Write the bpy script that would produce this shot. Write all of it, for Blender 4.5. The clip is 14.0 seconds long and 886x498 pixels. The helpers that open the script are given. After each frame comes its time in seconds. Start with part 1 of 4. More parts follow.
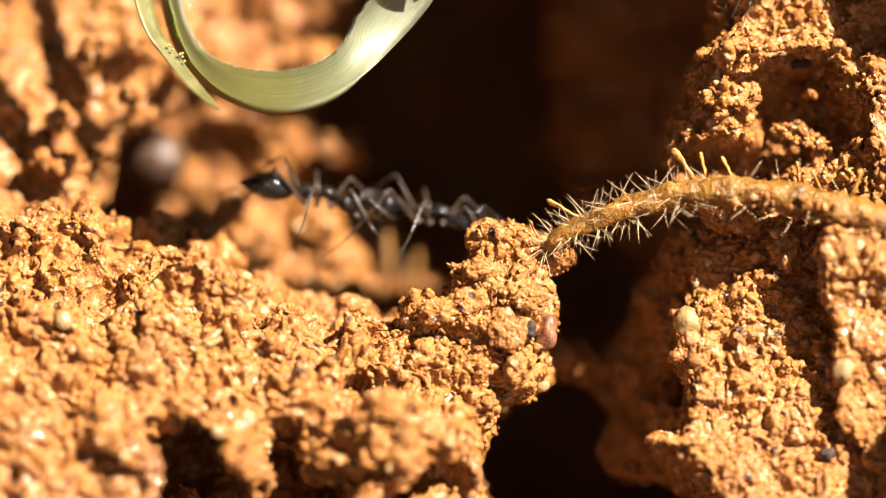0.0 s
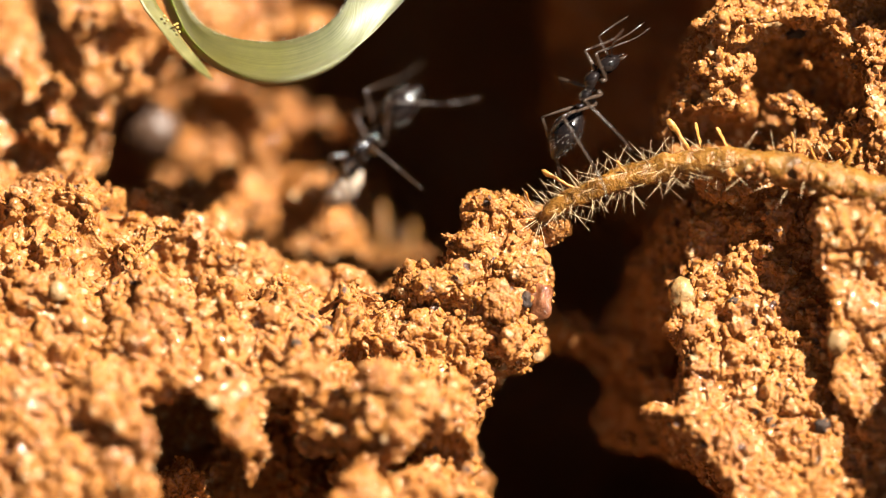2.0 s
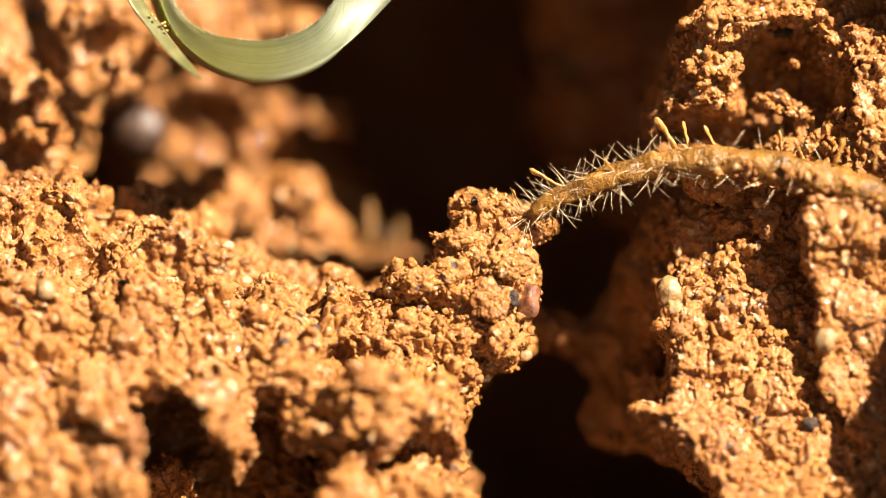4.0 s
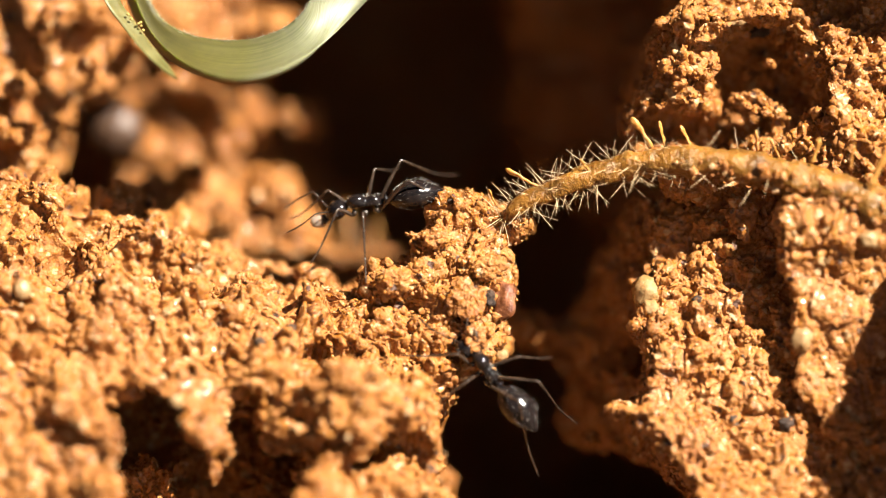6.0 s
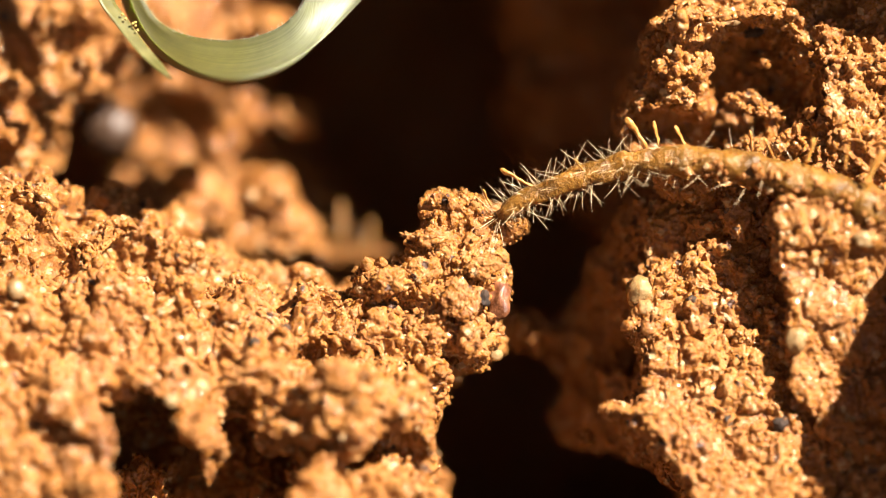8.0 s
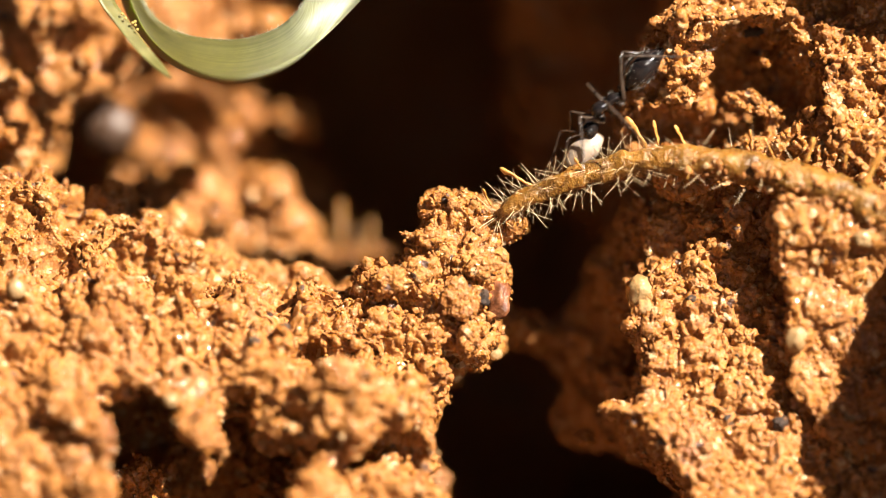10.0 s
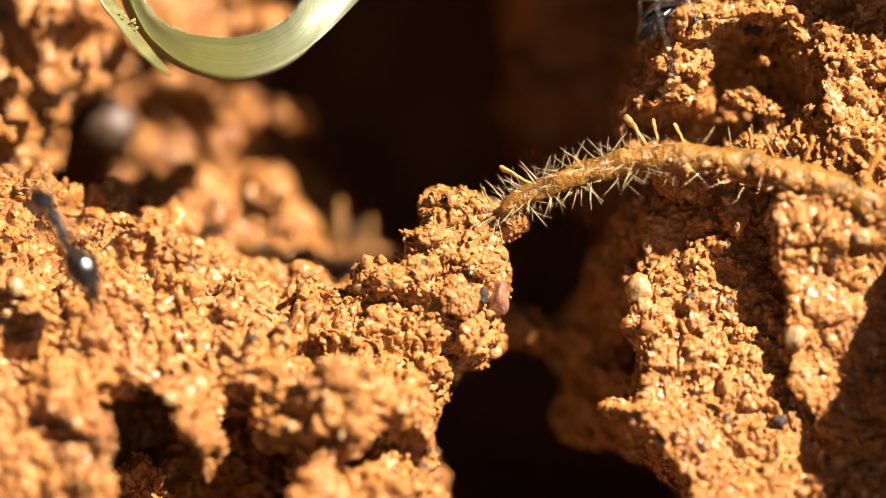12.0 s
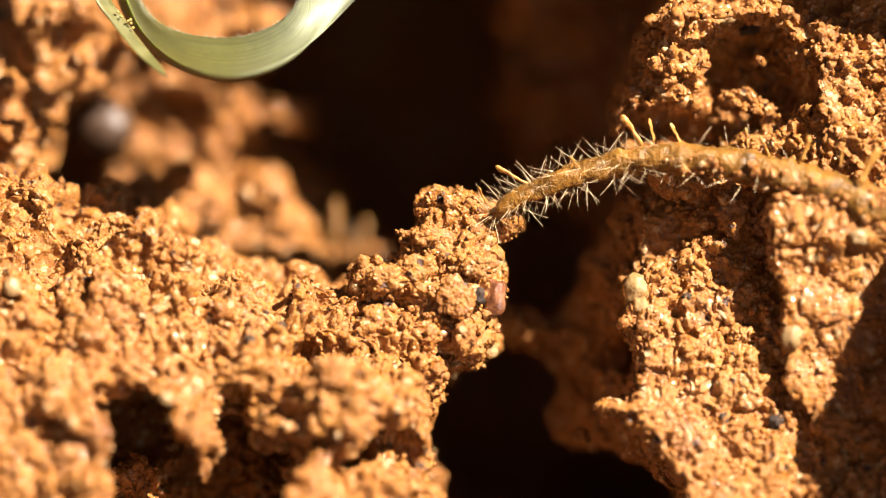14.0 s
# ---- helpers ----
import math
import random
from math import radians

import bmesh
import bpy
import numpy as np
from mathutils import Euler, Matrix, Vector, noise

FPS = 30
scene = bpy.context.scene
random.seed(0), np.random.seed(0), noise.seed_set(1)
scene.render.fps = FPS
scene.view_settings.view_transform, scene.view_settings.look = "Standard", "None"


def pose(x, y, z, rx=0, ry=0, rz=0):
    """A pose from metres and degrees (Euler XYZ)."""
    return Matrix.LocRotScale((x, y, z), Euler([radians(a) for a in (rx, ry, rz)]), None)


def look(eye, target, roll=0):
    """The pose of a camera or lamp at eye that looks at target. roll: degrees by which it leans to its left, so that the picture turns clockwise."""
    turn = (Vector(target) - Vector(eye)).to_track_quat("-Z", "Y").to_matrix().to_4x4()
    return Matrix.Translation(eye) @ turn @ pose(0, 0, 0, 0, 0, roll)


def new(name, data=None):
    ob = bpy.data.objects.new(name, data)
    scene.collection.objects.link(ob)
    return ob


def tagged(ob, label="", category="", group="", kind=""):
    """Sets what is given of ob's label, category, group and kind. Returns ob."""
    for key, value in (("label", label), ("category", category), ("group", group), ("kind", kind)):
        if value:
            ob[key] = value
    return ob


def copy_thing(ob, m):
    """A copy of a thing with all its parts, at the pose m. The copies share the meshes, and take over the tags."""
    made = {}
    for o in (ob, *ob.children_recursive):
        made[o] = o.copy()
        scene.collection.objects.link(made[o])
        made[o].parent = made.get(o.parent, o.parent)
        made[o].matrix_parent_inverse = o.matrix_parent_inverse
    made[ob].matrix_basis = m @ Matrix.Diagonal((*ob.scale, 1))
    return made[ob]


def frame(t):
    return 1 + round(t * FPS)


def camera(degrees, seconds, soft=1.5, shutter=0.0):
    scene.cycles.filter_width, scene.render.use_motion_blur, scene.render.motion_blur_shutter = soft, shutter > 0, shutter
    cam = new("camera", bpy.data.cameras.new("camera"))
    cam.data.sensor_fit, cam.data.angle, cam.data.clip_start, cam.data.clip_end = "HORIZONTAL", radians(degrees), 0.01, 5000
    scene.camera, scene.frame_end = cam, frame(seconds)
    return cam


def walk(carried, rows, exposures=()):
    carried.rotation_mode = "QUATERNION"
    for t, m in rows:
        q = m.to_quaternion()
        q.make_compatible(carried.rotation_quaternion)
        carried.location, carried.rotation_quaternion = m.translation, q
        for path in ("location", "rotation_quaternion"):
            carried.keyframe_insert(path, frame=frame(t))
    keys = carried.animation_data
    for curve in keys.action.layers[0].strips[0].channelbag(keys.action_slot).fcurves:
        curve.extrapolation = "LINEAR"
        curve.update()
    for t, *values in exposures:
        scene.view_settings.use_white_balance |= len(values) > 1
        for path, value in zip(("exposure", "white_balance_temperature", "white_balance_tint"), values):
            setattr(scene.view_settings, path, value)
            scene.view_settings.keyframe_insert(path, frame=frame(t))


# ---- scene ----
# All lengths of the plan are in millimetres; MM turns them into metres.
MM = 0.001
REACH = 300.0  # from the lens to the plane of the root, mm

cam = camera(2 * math.degrees(math.atan(17.42 / REACH)), 14.0, soft=0.9, shutter=0.07)
cam.data.dof.use_dof = True
cam.data.dof.focus_distance = REACH * MM
cam.data.dof.aperture_fstop = 14.5
EYE = (0, -REACH * MM, 0)


def aim(x, z):
    return look(EYE, (x * MM, 0, z * MM))


# The tripod stays where it is; the head settles by a few tenths of a degree.
walk(cam, [
    (0.0, aim(-1.86, 1.21)), (0.5, aim(-1.73, 0.74)), (1.0, aim(-1.63, 0.51)), (1.5, aim(-1.66, 0.19)),
    (2.0, aim(-1.66, 0.06)), (2.5, aim(-1.50, 0.00)), (3.0, aim(-1.53, 0.00)), (5.5, aim(-0.32, 0.02)),
    (6.0, aim(-0.24, 0.00)), (6.5, aim(-0.19, 0.02)), (7.0, aim(-0.06, -0.02)), (7.5, aim(0.00, 0.00)),
    (8.0, aim(-0.02, 0.00)), (10.5, aim(0.00, -0.05)), (11.0, aim(0.04, -0.13)), (11.5, aim(0.00, -0.13)),
    (12.0, aim(0.01, -0.10)), (12.5, aim(0.00, -0.09)), (13.0, aim(0.06, -0.09)), (13.5, aim(0.06, -0.03)),
    (14.0, aim(0.16, -0.10)),
], exposures=[(0.0, 2.12), (0.6, 2.06), (2.0, 2.02), (14.0, 2.02)])

# ---- light: low-haze morning sky and a high sun from the upper right, in front of the bank
SUN = Vector((0.56, -0.58, 0.59)).normalized()
world = bpy.data.worlds.new("sky")
scene.world = world
world.use_nodes = True
wn = world.node_tree.nodes
sky = wn.new("ShaderNodeTexSky")
sky.sky_type = "NISHITA"
sky.sun_disc = False
sky.sun_elevation = math.asin(SUN.z)
sky.sun_rotation = math.atan2(SUN.x, SUN.y)
world.node_tree.links.new(sky.outputs[0], wn["Background"].inputs[0])
wn["Background"].inputs[1].default_value = 0.003
sun = new("sun", bpy.data.lights.new("sun", "SUN"))
sun.data.energy = 5.0
sun.data.angle = radians(0.5)
sun.data.color = (1.0, 0.93, 0.83)
sun.matrix_world = look(SUN, (0, 0, 0))


# ---- materials
def material(name):
    m = bpy.data.materials.new(name)
    m.use_nodes = True
    return m, m.node_tree.nodes, m.node_tree.links, m.node_tree.nodes["Principled BSDF"]


def ramp(nodes, *stops):
    r = nodes.new("ShaderNodeValToRGB")
    while len(r.color_ramp.elements) < len(stops):
        r.color_ramp.elements.new(0.5)
    for e, (p, c) in zip(r.color_ramp.elements, stops):
        e.position, e.color = p, (*c, 1) if len(c) == 3 else c
    return r


def texture(nodes, links, kind, scale, detail=3.0, rough=0.6, still=False):
    """A texture in object space, or in that of the place for what lies still; scale counts per millimetre."""
    co = nodes.new("ShaderNodeNewGeometry" if still else "ShaderNodeTexCoord")
    t = nodes.new(kind)
    t.inputs["Scale"].default_value = scale * 1000
    if kind == "ShaderNodeTexNoise":
        t.inputs["Detail"].default_value = detail
        t.inputs["Roughness"].default_value = rough
    links.new(co.outputs["Position" if still else "Object"], t.inputs["Vector"])
    return t


def bump(nodes, links, height, distance, strength=1.0, normal=None):
    b = nodes.new("ShaderNodeBump")
    b.inputs["Distance"].default_value = distance * MM
    b.inputs["Strength"].default_value = strength
    links.new(height, b.inputs["Height"])
    if normal:
        links.new(normal, b.inputs["Normal"])
    return b.outputs[0]


def soil_material(name, wet=1.0):
    m, n, l, p = material(name)
    big = texture(n, l, "ShaderNodeTexNoise", 0.35, 4, 0.6, still=True)
    fine = texture(n, l, "ShaderNodeTexNoise", 3.5, 4, 0.7, still=True)
    c1 = ramp(n, (0.28, (0.165, 0.046, 0.006)), (0.5, (0.29, 0.103, 0.0140)), (0.75, (0.35, 0.147, 0.026)))
    c2 = ramp(n, (0.30, (0.135, 0.035, 0.005)), (0.5, (0.30, 0.110, 0.0155)), (0.70, (0.42, 0.200, 0.048)))
    l.new(big.outputs["Fac"], c1.inputs[0])
    l.new(fine.outputs["Fac"], c2.inputs[0])
    mix = n.new("ShaderNodeMixRGB")
    mix.inputs[0].default_value = 0.55
    l.new(c1.outputs[0], mix.inputs[1])
    l.new(c2.outputs[0], mix.inputs[2])
    # single dark mineral grains and pale quartz ones
    vor = texture(n, l, "ShaderNodeTexVoronoi", 4.0, still=True)
    sep = n.new("ShaderNodeSeparateColor")
    l.new(vor.outputs["Color"], sep.inputs[0])
    dark = ramp(n, (0.0, (1, 1, 1)), (0.006, (0, 0, 0)))
    dark.color_ramp.interpolation = "CONSTANT"
    l.new(sep.outputs[0], dark.inputs[0])
    mix2 = n.new("ShaderNodeMixRGB")
    mix2.inputs[2].default_value = (0.07, 0.028, 0.013, 1)
    l.new(dark.outputs[0], mix2.inputs[0])
    l.new(mix.outputs[0], mix2.inputs[1])
    pale = ramp(n, (0.0, (1, 1, 1)), (0.04, (0, 0, 0)))
    pale.color_ramp.interpolation = "CONSTANT"
    l.new(sep.outputs[1], pale.inputs[0])
    mix3 = n.new("ShaderNodeMixRGB")
    mix3.inputs[2].default_value = (0.42, 0.26, 0.12, 1)
    l.new(pale.outputs[0], mix3.inputs[0])
    l.new(mix2.outputs[0], mix3.inputs[1])
    l.new(mix3.outputs[0], p.inputs["Base Color"])
    gloss = ramp(n, (0.35, (0.52, 0.52, 0.52)), (0.65, (0.80, 0.80, 0.80)))
    damp = texture(n, l, "ShaderNodeTexNoise", 1.3, 3, still=True)
    l.new(damp.outputs["Fac"], gloss.inputs[0])
    wetmix = n.new("ShaderNodeMixRGB")
    wetmix.inputs[2].default_value = (0.22, 0.22, 0.22, 1)
    glint = ramp(n, (0.0, (1, 1, 1)), (0.30, (0, 0, 0)))
    glint.color_ramp.interpolation = "CONSTANT"
    spark = texture(n, l, "ShaderNodeTexVoronoi", 9.0, still=True)
    sep2 = n.new("ShaderNodeSeparateColor")
    l.new(spark.outputs["Color"], sep2.inputs[0])
    l.new(sep2.outputs[2], glint.inputs[0])
    l.new(glint.outputs[0], wetmix.inputs[0])
    l.new(gloss.outputs[0], wetmix.inputs[1])
    l.new(wetmix.outputs[0], p.inputs["Roughness"])
    p.inputs["Specular IOR Level"].default_value = 0.5 * wet
    film = ramp(n, (0.44, (0.04, 0.04, 0.04)), (0.58, (1, 1, 1)))
    l.new(damp.outputs["Fac"], film.inputs[0])
    l.new(film.outputs[0], p.inputs["Coat Weight"])
    p.inputs["Coat Roughness"].default_value = 0.07
    p.inputs["Coat IOR"].default_value = 1.5
    cell = texture(n, l, "ShaderNodeTexVoronoi", 7.5, still=True)
    b = bump(n, l, cell.outputs["Distance"], -0.06, 0.75)
    grit = texture(n, l, "ShaderNodeTexNoise", 14, 3, 0.7, still=True)
    b = bump(n, l, grit.outputs["Fac"], 0.05, 0.9, b)
    l.new(b, p.inputs["Normal"])
    return m


SOIL = soil_material("damp_red_soil")


def plain(name, a, b, scale=4.0, rough=0.5, relief=0.01, transmission=0.0, ior=1.45, subsurface=0.0, metallic=0.0, coat=0.0):
    """A material that wanders between two colours, with fine relief."""
    m, n, l, p = material(name)
    t = texture(n, l, "ShaderNodeTexNoise", scale, 4, 0.6)
    r = ramp(n, (0.35, a), (0.65, b))
    l.new(t.outputs["Fac"], r.inputs[0])
    l.new(r.outputs[0], p.inputs["Base Color"])
    p.inputs["Roughness"].default_value = rough
    p.inputs["Transmission Weight"].default_value = transmission
    p.inputs["IOR"].default_value = ior
    p.inputs["Metallic"].default_value = metallic
    p.inputs["Coat Weight"].default_value = coat
    if subsurface:
        p.inputs["Subsurface Weight"].default_value = subsurface
        p.inputs["Subsurface Radius"].default_value = (1, 0.6, 0.3)
        p.inputs["Subsurface Scale"].default_value = 0.3 * MM
    if relief:
        t2 = texture(n, l, "ShaderNodeTexNoise", scale * 4, 3, 0.6)
        l.new(bump(n, l, t2.outputs["Fac"], relief), p.inputs["Normal"])
    return m


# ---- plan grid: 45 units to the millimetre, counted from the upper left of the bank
def plan(u, v, y=0.0):
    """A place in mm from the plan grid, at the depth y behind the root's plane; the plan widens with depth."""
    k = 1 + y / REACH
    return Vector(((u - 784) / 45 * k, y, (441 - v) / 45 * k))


# ---- soil: distance fields on a grid, skinned, refined and roughened with crumbs
def lattice(axes, size, seed):
    """Smooth noise of that grain on a regular grid."""
    steps, fracs, counts = [], [], []
    for a in axes:
        t = (a - a[0]) / size
        i = np.floor(t).astype(int)
        f = (t - i).astype(np.float32)
        steps.append(i)
        fracs.append(f * f * (3 - 2 * f))
        counts.append(i[-1] + 2)
    g = np.random.default_rng(seed).uniform(-1, 1, counts).astype(np.float32)
    for k in range(3):
        shape = [1, 1, 1]
        shape[k] = -1
        f = fracs[k].reshape(shape)
        g = np.take(g, steps[k], k) * (1 - f) + np.take(g, steps[k] + 1, k) * f
    return g


def smax(a, b, r):
    h = np.maximum(r - np.abs(a - b), 0) / r
    return np.maximum(a, b) + h * h * r * 0.25


def outline_distance(points, X, Z):
    """Signed distance to a closed outline, negative inside."""
    d = np.full(X.shape, 1e9, np.float32)
    inside = np.zeros(X.shape, bool)
    for (ax, az), (bx, bz) in zip(points, points[1:] + points[:1]):
        ex, ez = bx - ax, bz - az
        t = np.clip(((X - ax) * ex + (Z - az) * ez) / (ex * ex + ez * ez + 1e-9), 0, 1)
        d = np.minimum(d, np.hypot(X - ax - t * ex, Z - az - t * ez))
        if abs(ez) > 1e-9:
            inside ^= ((az > Z) != (bz > Z)) & (X < ex * (Z - az) / ez + ax)
    return np.where(inside, -d, d)


def skin(f, origin, h):
    """Surface nets: vertices and quads of the zero level of f."""
    s = f < 0
    n = [k - 1 for k in f.shape]
    corners = [(i, j, k) for i in (0, 1) for j in (0, 1) for k in (0, 1)]
    cut = lambda a, c: a[c[0]:c[0] + n[0], c[1]:c[1] + n[1], c[2]:c[2] + n[2]]
    count = sum(cut(s, c).astype(np.int8) for c in corners)
    ci = np.argwhere((count > 0) & (count < 8))
    val = {c: f[ci[:, 0] + c[0], ci[:, 1] + c[1], ci[:, 2] + c[2]] for c in corners}
    pos, num = np.zeros((len(ci), 3), np.float32), np.zeros(len(ci), np.float32)
    for a in corners:
        for k in range(3):
            if a[k] == 0:
                b = tuple(v + (q == k) for q, v in enumerate(a))
                va, vb = val[a], val[b]
                cross = (va < 0) != (vb < 0)
                t = np.where(cross, va / np.where(cross, va - vb, 1), 0)
                p = np.repeat(np.array(a, np.float32)[None], len(ci), 0)
                p[:, k] += t
                pos += p * cross[:, None]
                num += cross
    verts = (ci + pos / num[:, None]) * h + origin
    ids = np.full(n, -1, np.int32)
    ids[ci[:, 0], ci[:, 1], ci[:, 2]] = np.arange(len(ci))
    quads = []
    for k in range(3):
        lo = [slice(1, -1)] * 3
        hi = [slice(1, -1)] * 3
        lo[k], hi[k] = slice(0, -1), slice(1, None)
        a, b = s[tuple(lo)], s[tuple(hi)]
        e = np.argwhere(a != b)
        sign = a[e[:, 0], e[:, 1], e[:, 2]]
        base = e + 1
        base[:, k] -= 1
        u, w = [(1, 2), (2, 0), (0, 1)][k]
        q = []
        for du, dw in ((-1, -1), (0, -1), (0, 0), (-1, 0)):
            c = base.copy()
            c[:, u] += du
            c[:, w] += dw
            q.append(ids[c[:, 0], c[:, 1], c[:, 2]])
        q = np.stack(q, 1)
        q[~sign] = q[~sign][:, ::-1]
        quads.append(q)
    return verts.astype(np.float32), np.concatenate(quads)


def edges_of(quads, nv):
    a = quads.ravel()
    b = np.roll(quads, -1, 1).ravel()
    key = np.minimum(a, b).astype(np.int64) * nv + np.maximum(a, b)
    return np.unique(key, return_inverse=True)


def relax(verts, quads, times):
    nv = len(verts)
    key, _ = edges_of(quads, nv)
    a, b = key // nv, key % nv
    deg = np.bincount(a, minlength=nv) + np.bincount(b, minlength=nv)
    for _ in range(times):
        s = np.stack([np.bincount(a, verts[b, k], nv) + np.bincount(b, verts[a, k], nv) for k in range(3)], 1)
        verts = (0.5 * verts + 0.5 * s / deg[:, None]).astype(np.float32)
    return verts


def refine(verts, quads, pick):
    """Each picked quad becomes four; the rest stay as they are."""
    rest, quads = quads[~pick], quads[pick]
    nv = len(verts)
    key, inv = edges_of(quads, nv)
    mid = 0.5 * (verts[key // nv] + verts[key % nv])
    cen = verts[quads].mean(1)
    e = inv.reshape(-1, 4) + nv
    c = np.arange(len(quads)) + nv + len(key)
    out = [np.stack([quads[:, i], e[:, i], c, e[:, i - 1]], 1) for i in range(4)]
    return np.concatenate([verts, mid, cen]).astype(np.float32), np.concatenate([*out, rest])


def facing(verts, quads, slack):
    """The quads that look out of the crack within its open part; the backs and the far ends stay coarse."""
    p = verts[quads]
    n = np.cross(p[:, 2] - p[:, 0], p[:, 3] - p[:, 1])
    n = n[:, 1] / (np.linalg.norm(n, axis=1) + 1e-20)
    c = p.mean(1)
    return (n < slack) & (np.abs(c[:, 0] + 0.8) < 20.5) & (c[:, 2] < 13) & (c[:, 2] > -11.5)


def normals_of(verts, quads):
    n = np.cross(verts[quads[:, 2]] - verts[quads[:, 0]], verts[quads[:, 3]] - verts[quads[:, 1]])
    s = np.stack([np.bincount(quads.ravel(), np.repeat(n[:, k], 4), len(verts)) for k in range(3)], 1)
    return (s / (np.linalg.norm(s, axis=1)[:, None] + 1e-20)).astype(np.float32)


def scramble(i, j, k, seed):
    h = (i * 73856093) ^ (j * 19349663) ^ (k * 83492791) ^ (seed * 2654435)
    h = (h ^ (h >> 13)) * 1274126177 & 0xFFFFFFFF
    return h ^ (h >> 15)


def crumbs(p, size, seed):
    """Height of a loose packing of rounded crumbs of about that size, 0 to 1, at each point."""
    best = np.zeros(len(p), np.float32)
    for layer in (0, 1):
        turn = np.array(Euler((0.7 + layer * 1.3 + seed, 0.4 + layer + 2 * seed, 1.1 + 0.5 * seed)).to_matrix(), np.float32)
        q = (p @ turn.T) / (size * (1.0 + 0.22 * layer)) + 37.3 * layer
        base = np.floor(q).astype(np.int64)
        near = (q - base > 0.5).astype(np.int64) - 1
        base += near
        for di in (0, 1):
            for dj in (0, 1):
                for dk in (0, 1):
                    h = scramble(base[:, 0] + di, base[:, 1] + dj, base[:, 2] + dk, seed + 7 * layer)
                    d2 = np.zeros(len(p), np.float32)
                    far = np.zeros(len(p), np.float32)
                    for k, o in enumerate((di, dj, dk)):
                        r = (((h >> (8 * k)) & 255) * (0.6 / 255.0) + 0.2).astype(np.float32)
                        e = np.abs((base[:, k] + o).astype(np.float32) + r - q[:, k])
                        d2 += e * e
                        far = np.maximum(far, e)
                    d2 = (0.5 * np.sqrt(d2) + 0.58 * far) ** 2
                    rad = 0.12 + 0.62 * (((h >> 5) & 255) / 255.0).astype(np.float32)
                    best = np.maximum(best, np.sqrt(np.maximum(rad * rad - d2, 0)))
    return best


def clumps(p, size, seed):
    """Aggregates of about that size: how far each point lies from the seam between two of them (0 on it), and a height for each one."""
    turn = np.array(Euler((1.9 + seed, 0.8 + 3 * seed, 0.3 + seed)).to_matrix(), np.float32)
    q = (p @ turn.T) / size
    base = np.floor(q).astype(np.int64)
    base += (q - base > 0.5).astype(np.int64) - 1
    d1 = np.full(len(p), 9, np.float32)
    d2 = np.full(len(p), 9, np.float32)
    high = np.zeros(len(p), np.float32)
    for di in (0, 1):
        for dj in (0, 1):
            for dk in (0, 1):
                h = scramble(base[:, 0] + di, base[:, 1] + dj, base[:, 2] + dk, seed)
                d = np.zeros(len(p), np.float32)
                for k, o in enumerate((di, dj, dk)):
                    r = (((h >> (8 * k)) & 255) * (0.7 / 255.0) + 0.15).astype(np.float32)
                    e = (base[:, k] + o).astype(np.float32) + r - q[:, k]
                    d += e * e
                d = np.sqrt(d)
                d2 = np.where(d < d1, d1, np.minimum(d2, d))
                high = np.where(d < d1, ((h >> 4) & 255) / 255.0, high).astype(np.float32)
                d1 = np.minimum(d1, d)
    return d2 - d1, high


def clumped(p, size, seed, seam, step, width=0.13):
    """Relief of clumps: a groove of that depth along each seam, and clumps that stand higher or lower."""
    gap, high = clumps(p, size, seed)
    g = np.exp(-(gap / width) ** 2)
    return -seam * g + step * (high - 0.5) * (1 - np.exp(-(gap / (1.8 * width)) ** 2))


def drift(p, size, seed):
    """Three smooth noises, -1 to 1, at each point."""
    q = p / size
    base = np.floor(q).astype(np.int64)
    f = (q - base).astype(np.float32)
    f = f * f * (3 - 2 * f)
    out = np.zeros((len(p), 3), np.float32)
    for di in (0, 1):
        for dj in (0, 1):
            for dk in (0, 1):
                h = scramble(base[:, 0] + di, base[:, 1] + dj, base[:, 2] + dk, seed)
                w = (f[:, 0] if di else 1 - f[:, 0]) * (f[:, 1] if dj else 1 - f[:, 1]) * (f[:, 2] if dk else 1 - f[:, 2])
                for k in range(3):
                    out[:, k] += w * (((h >> (9 * k)) & 255) / 127.5 - 1).astype(np.float32)
    return out


def mesh_of(name, verts, quads):
    me = bpy.data.meshes.new(name)
    me.vertices.add(len(verts))
    me.vertices.foreach_set("co", (verts * MM).astype(np.float32).ravel())
    me.loops.add(quads.size)
    me.loops.foreach_set("vertex_index", quads.astype(np.int32).ravel())
    me.polygons.add(len(quads))
    me.polygons.foreach_set("loop_start", np.arange(0, quads.size, 4, dtype=np.int32))
    me.polygons.foreach_set("use_smooth", np.ones(len(quads), bool))
    me.update(calc_edges=True)
    return me


SURFACES = {}


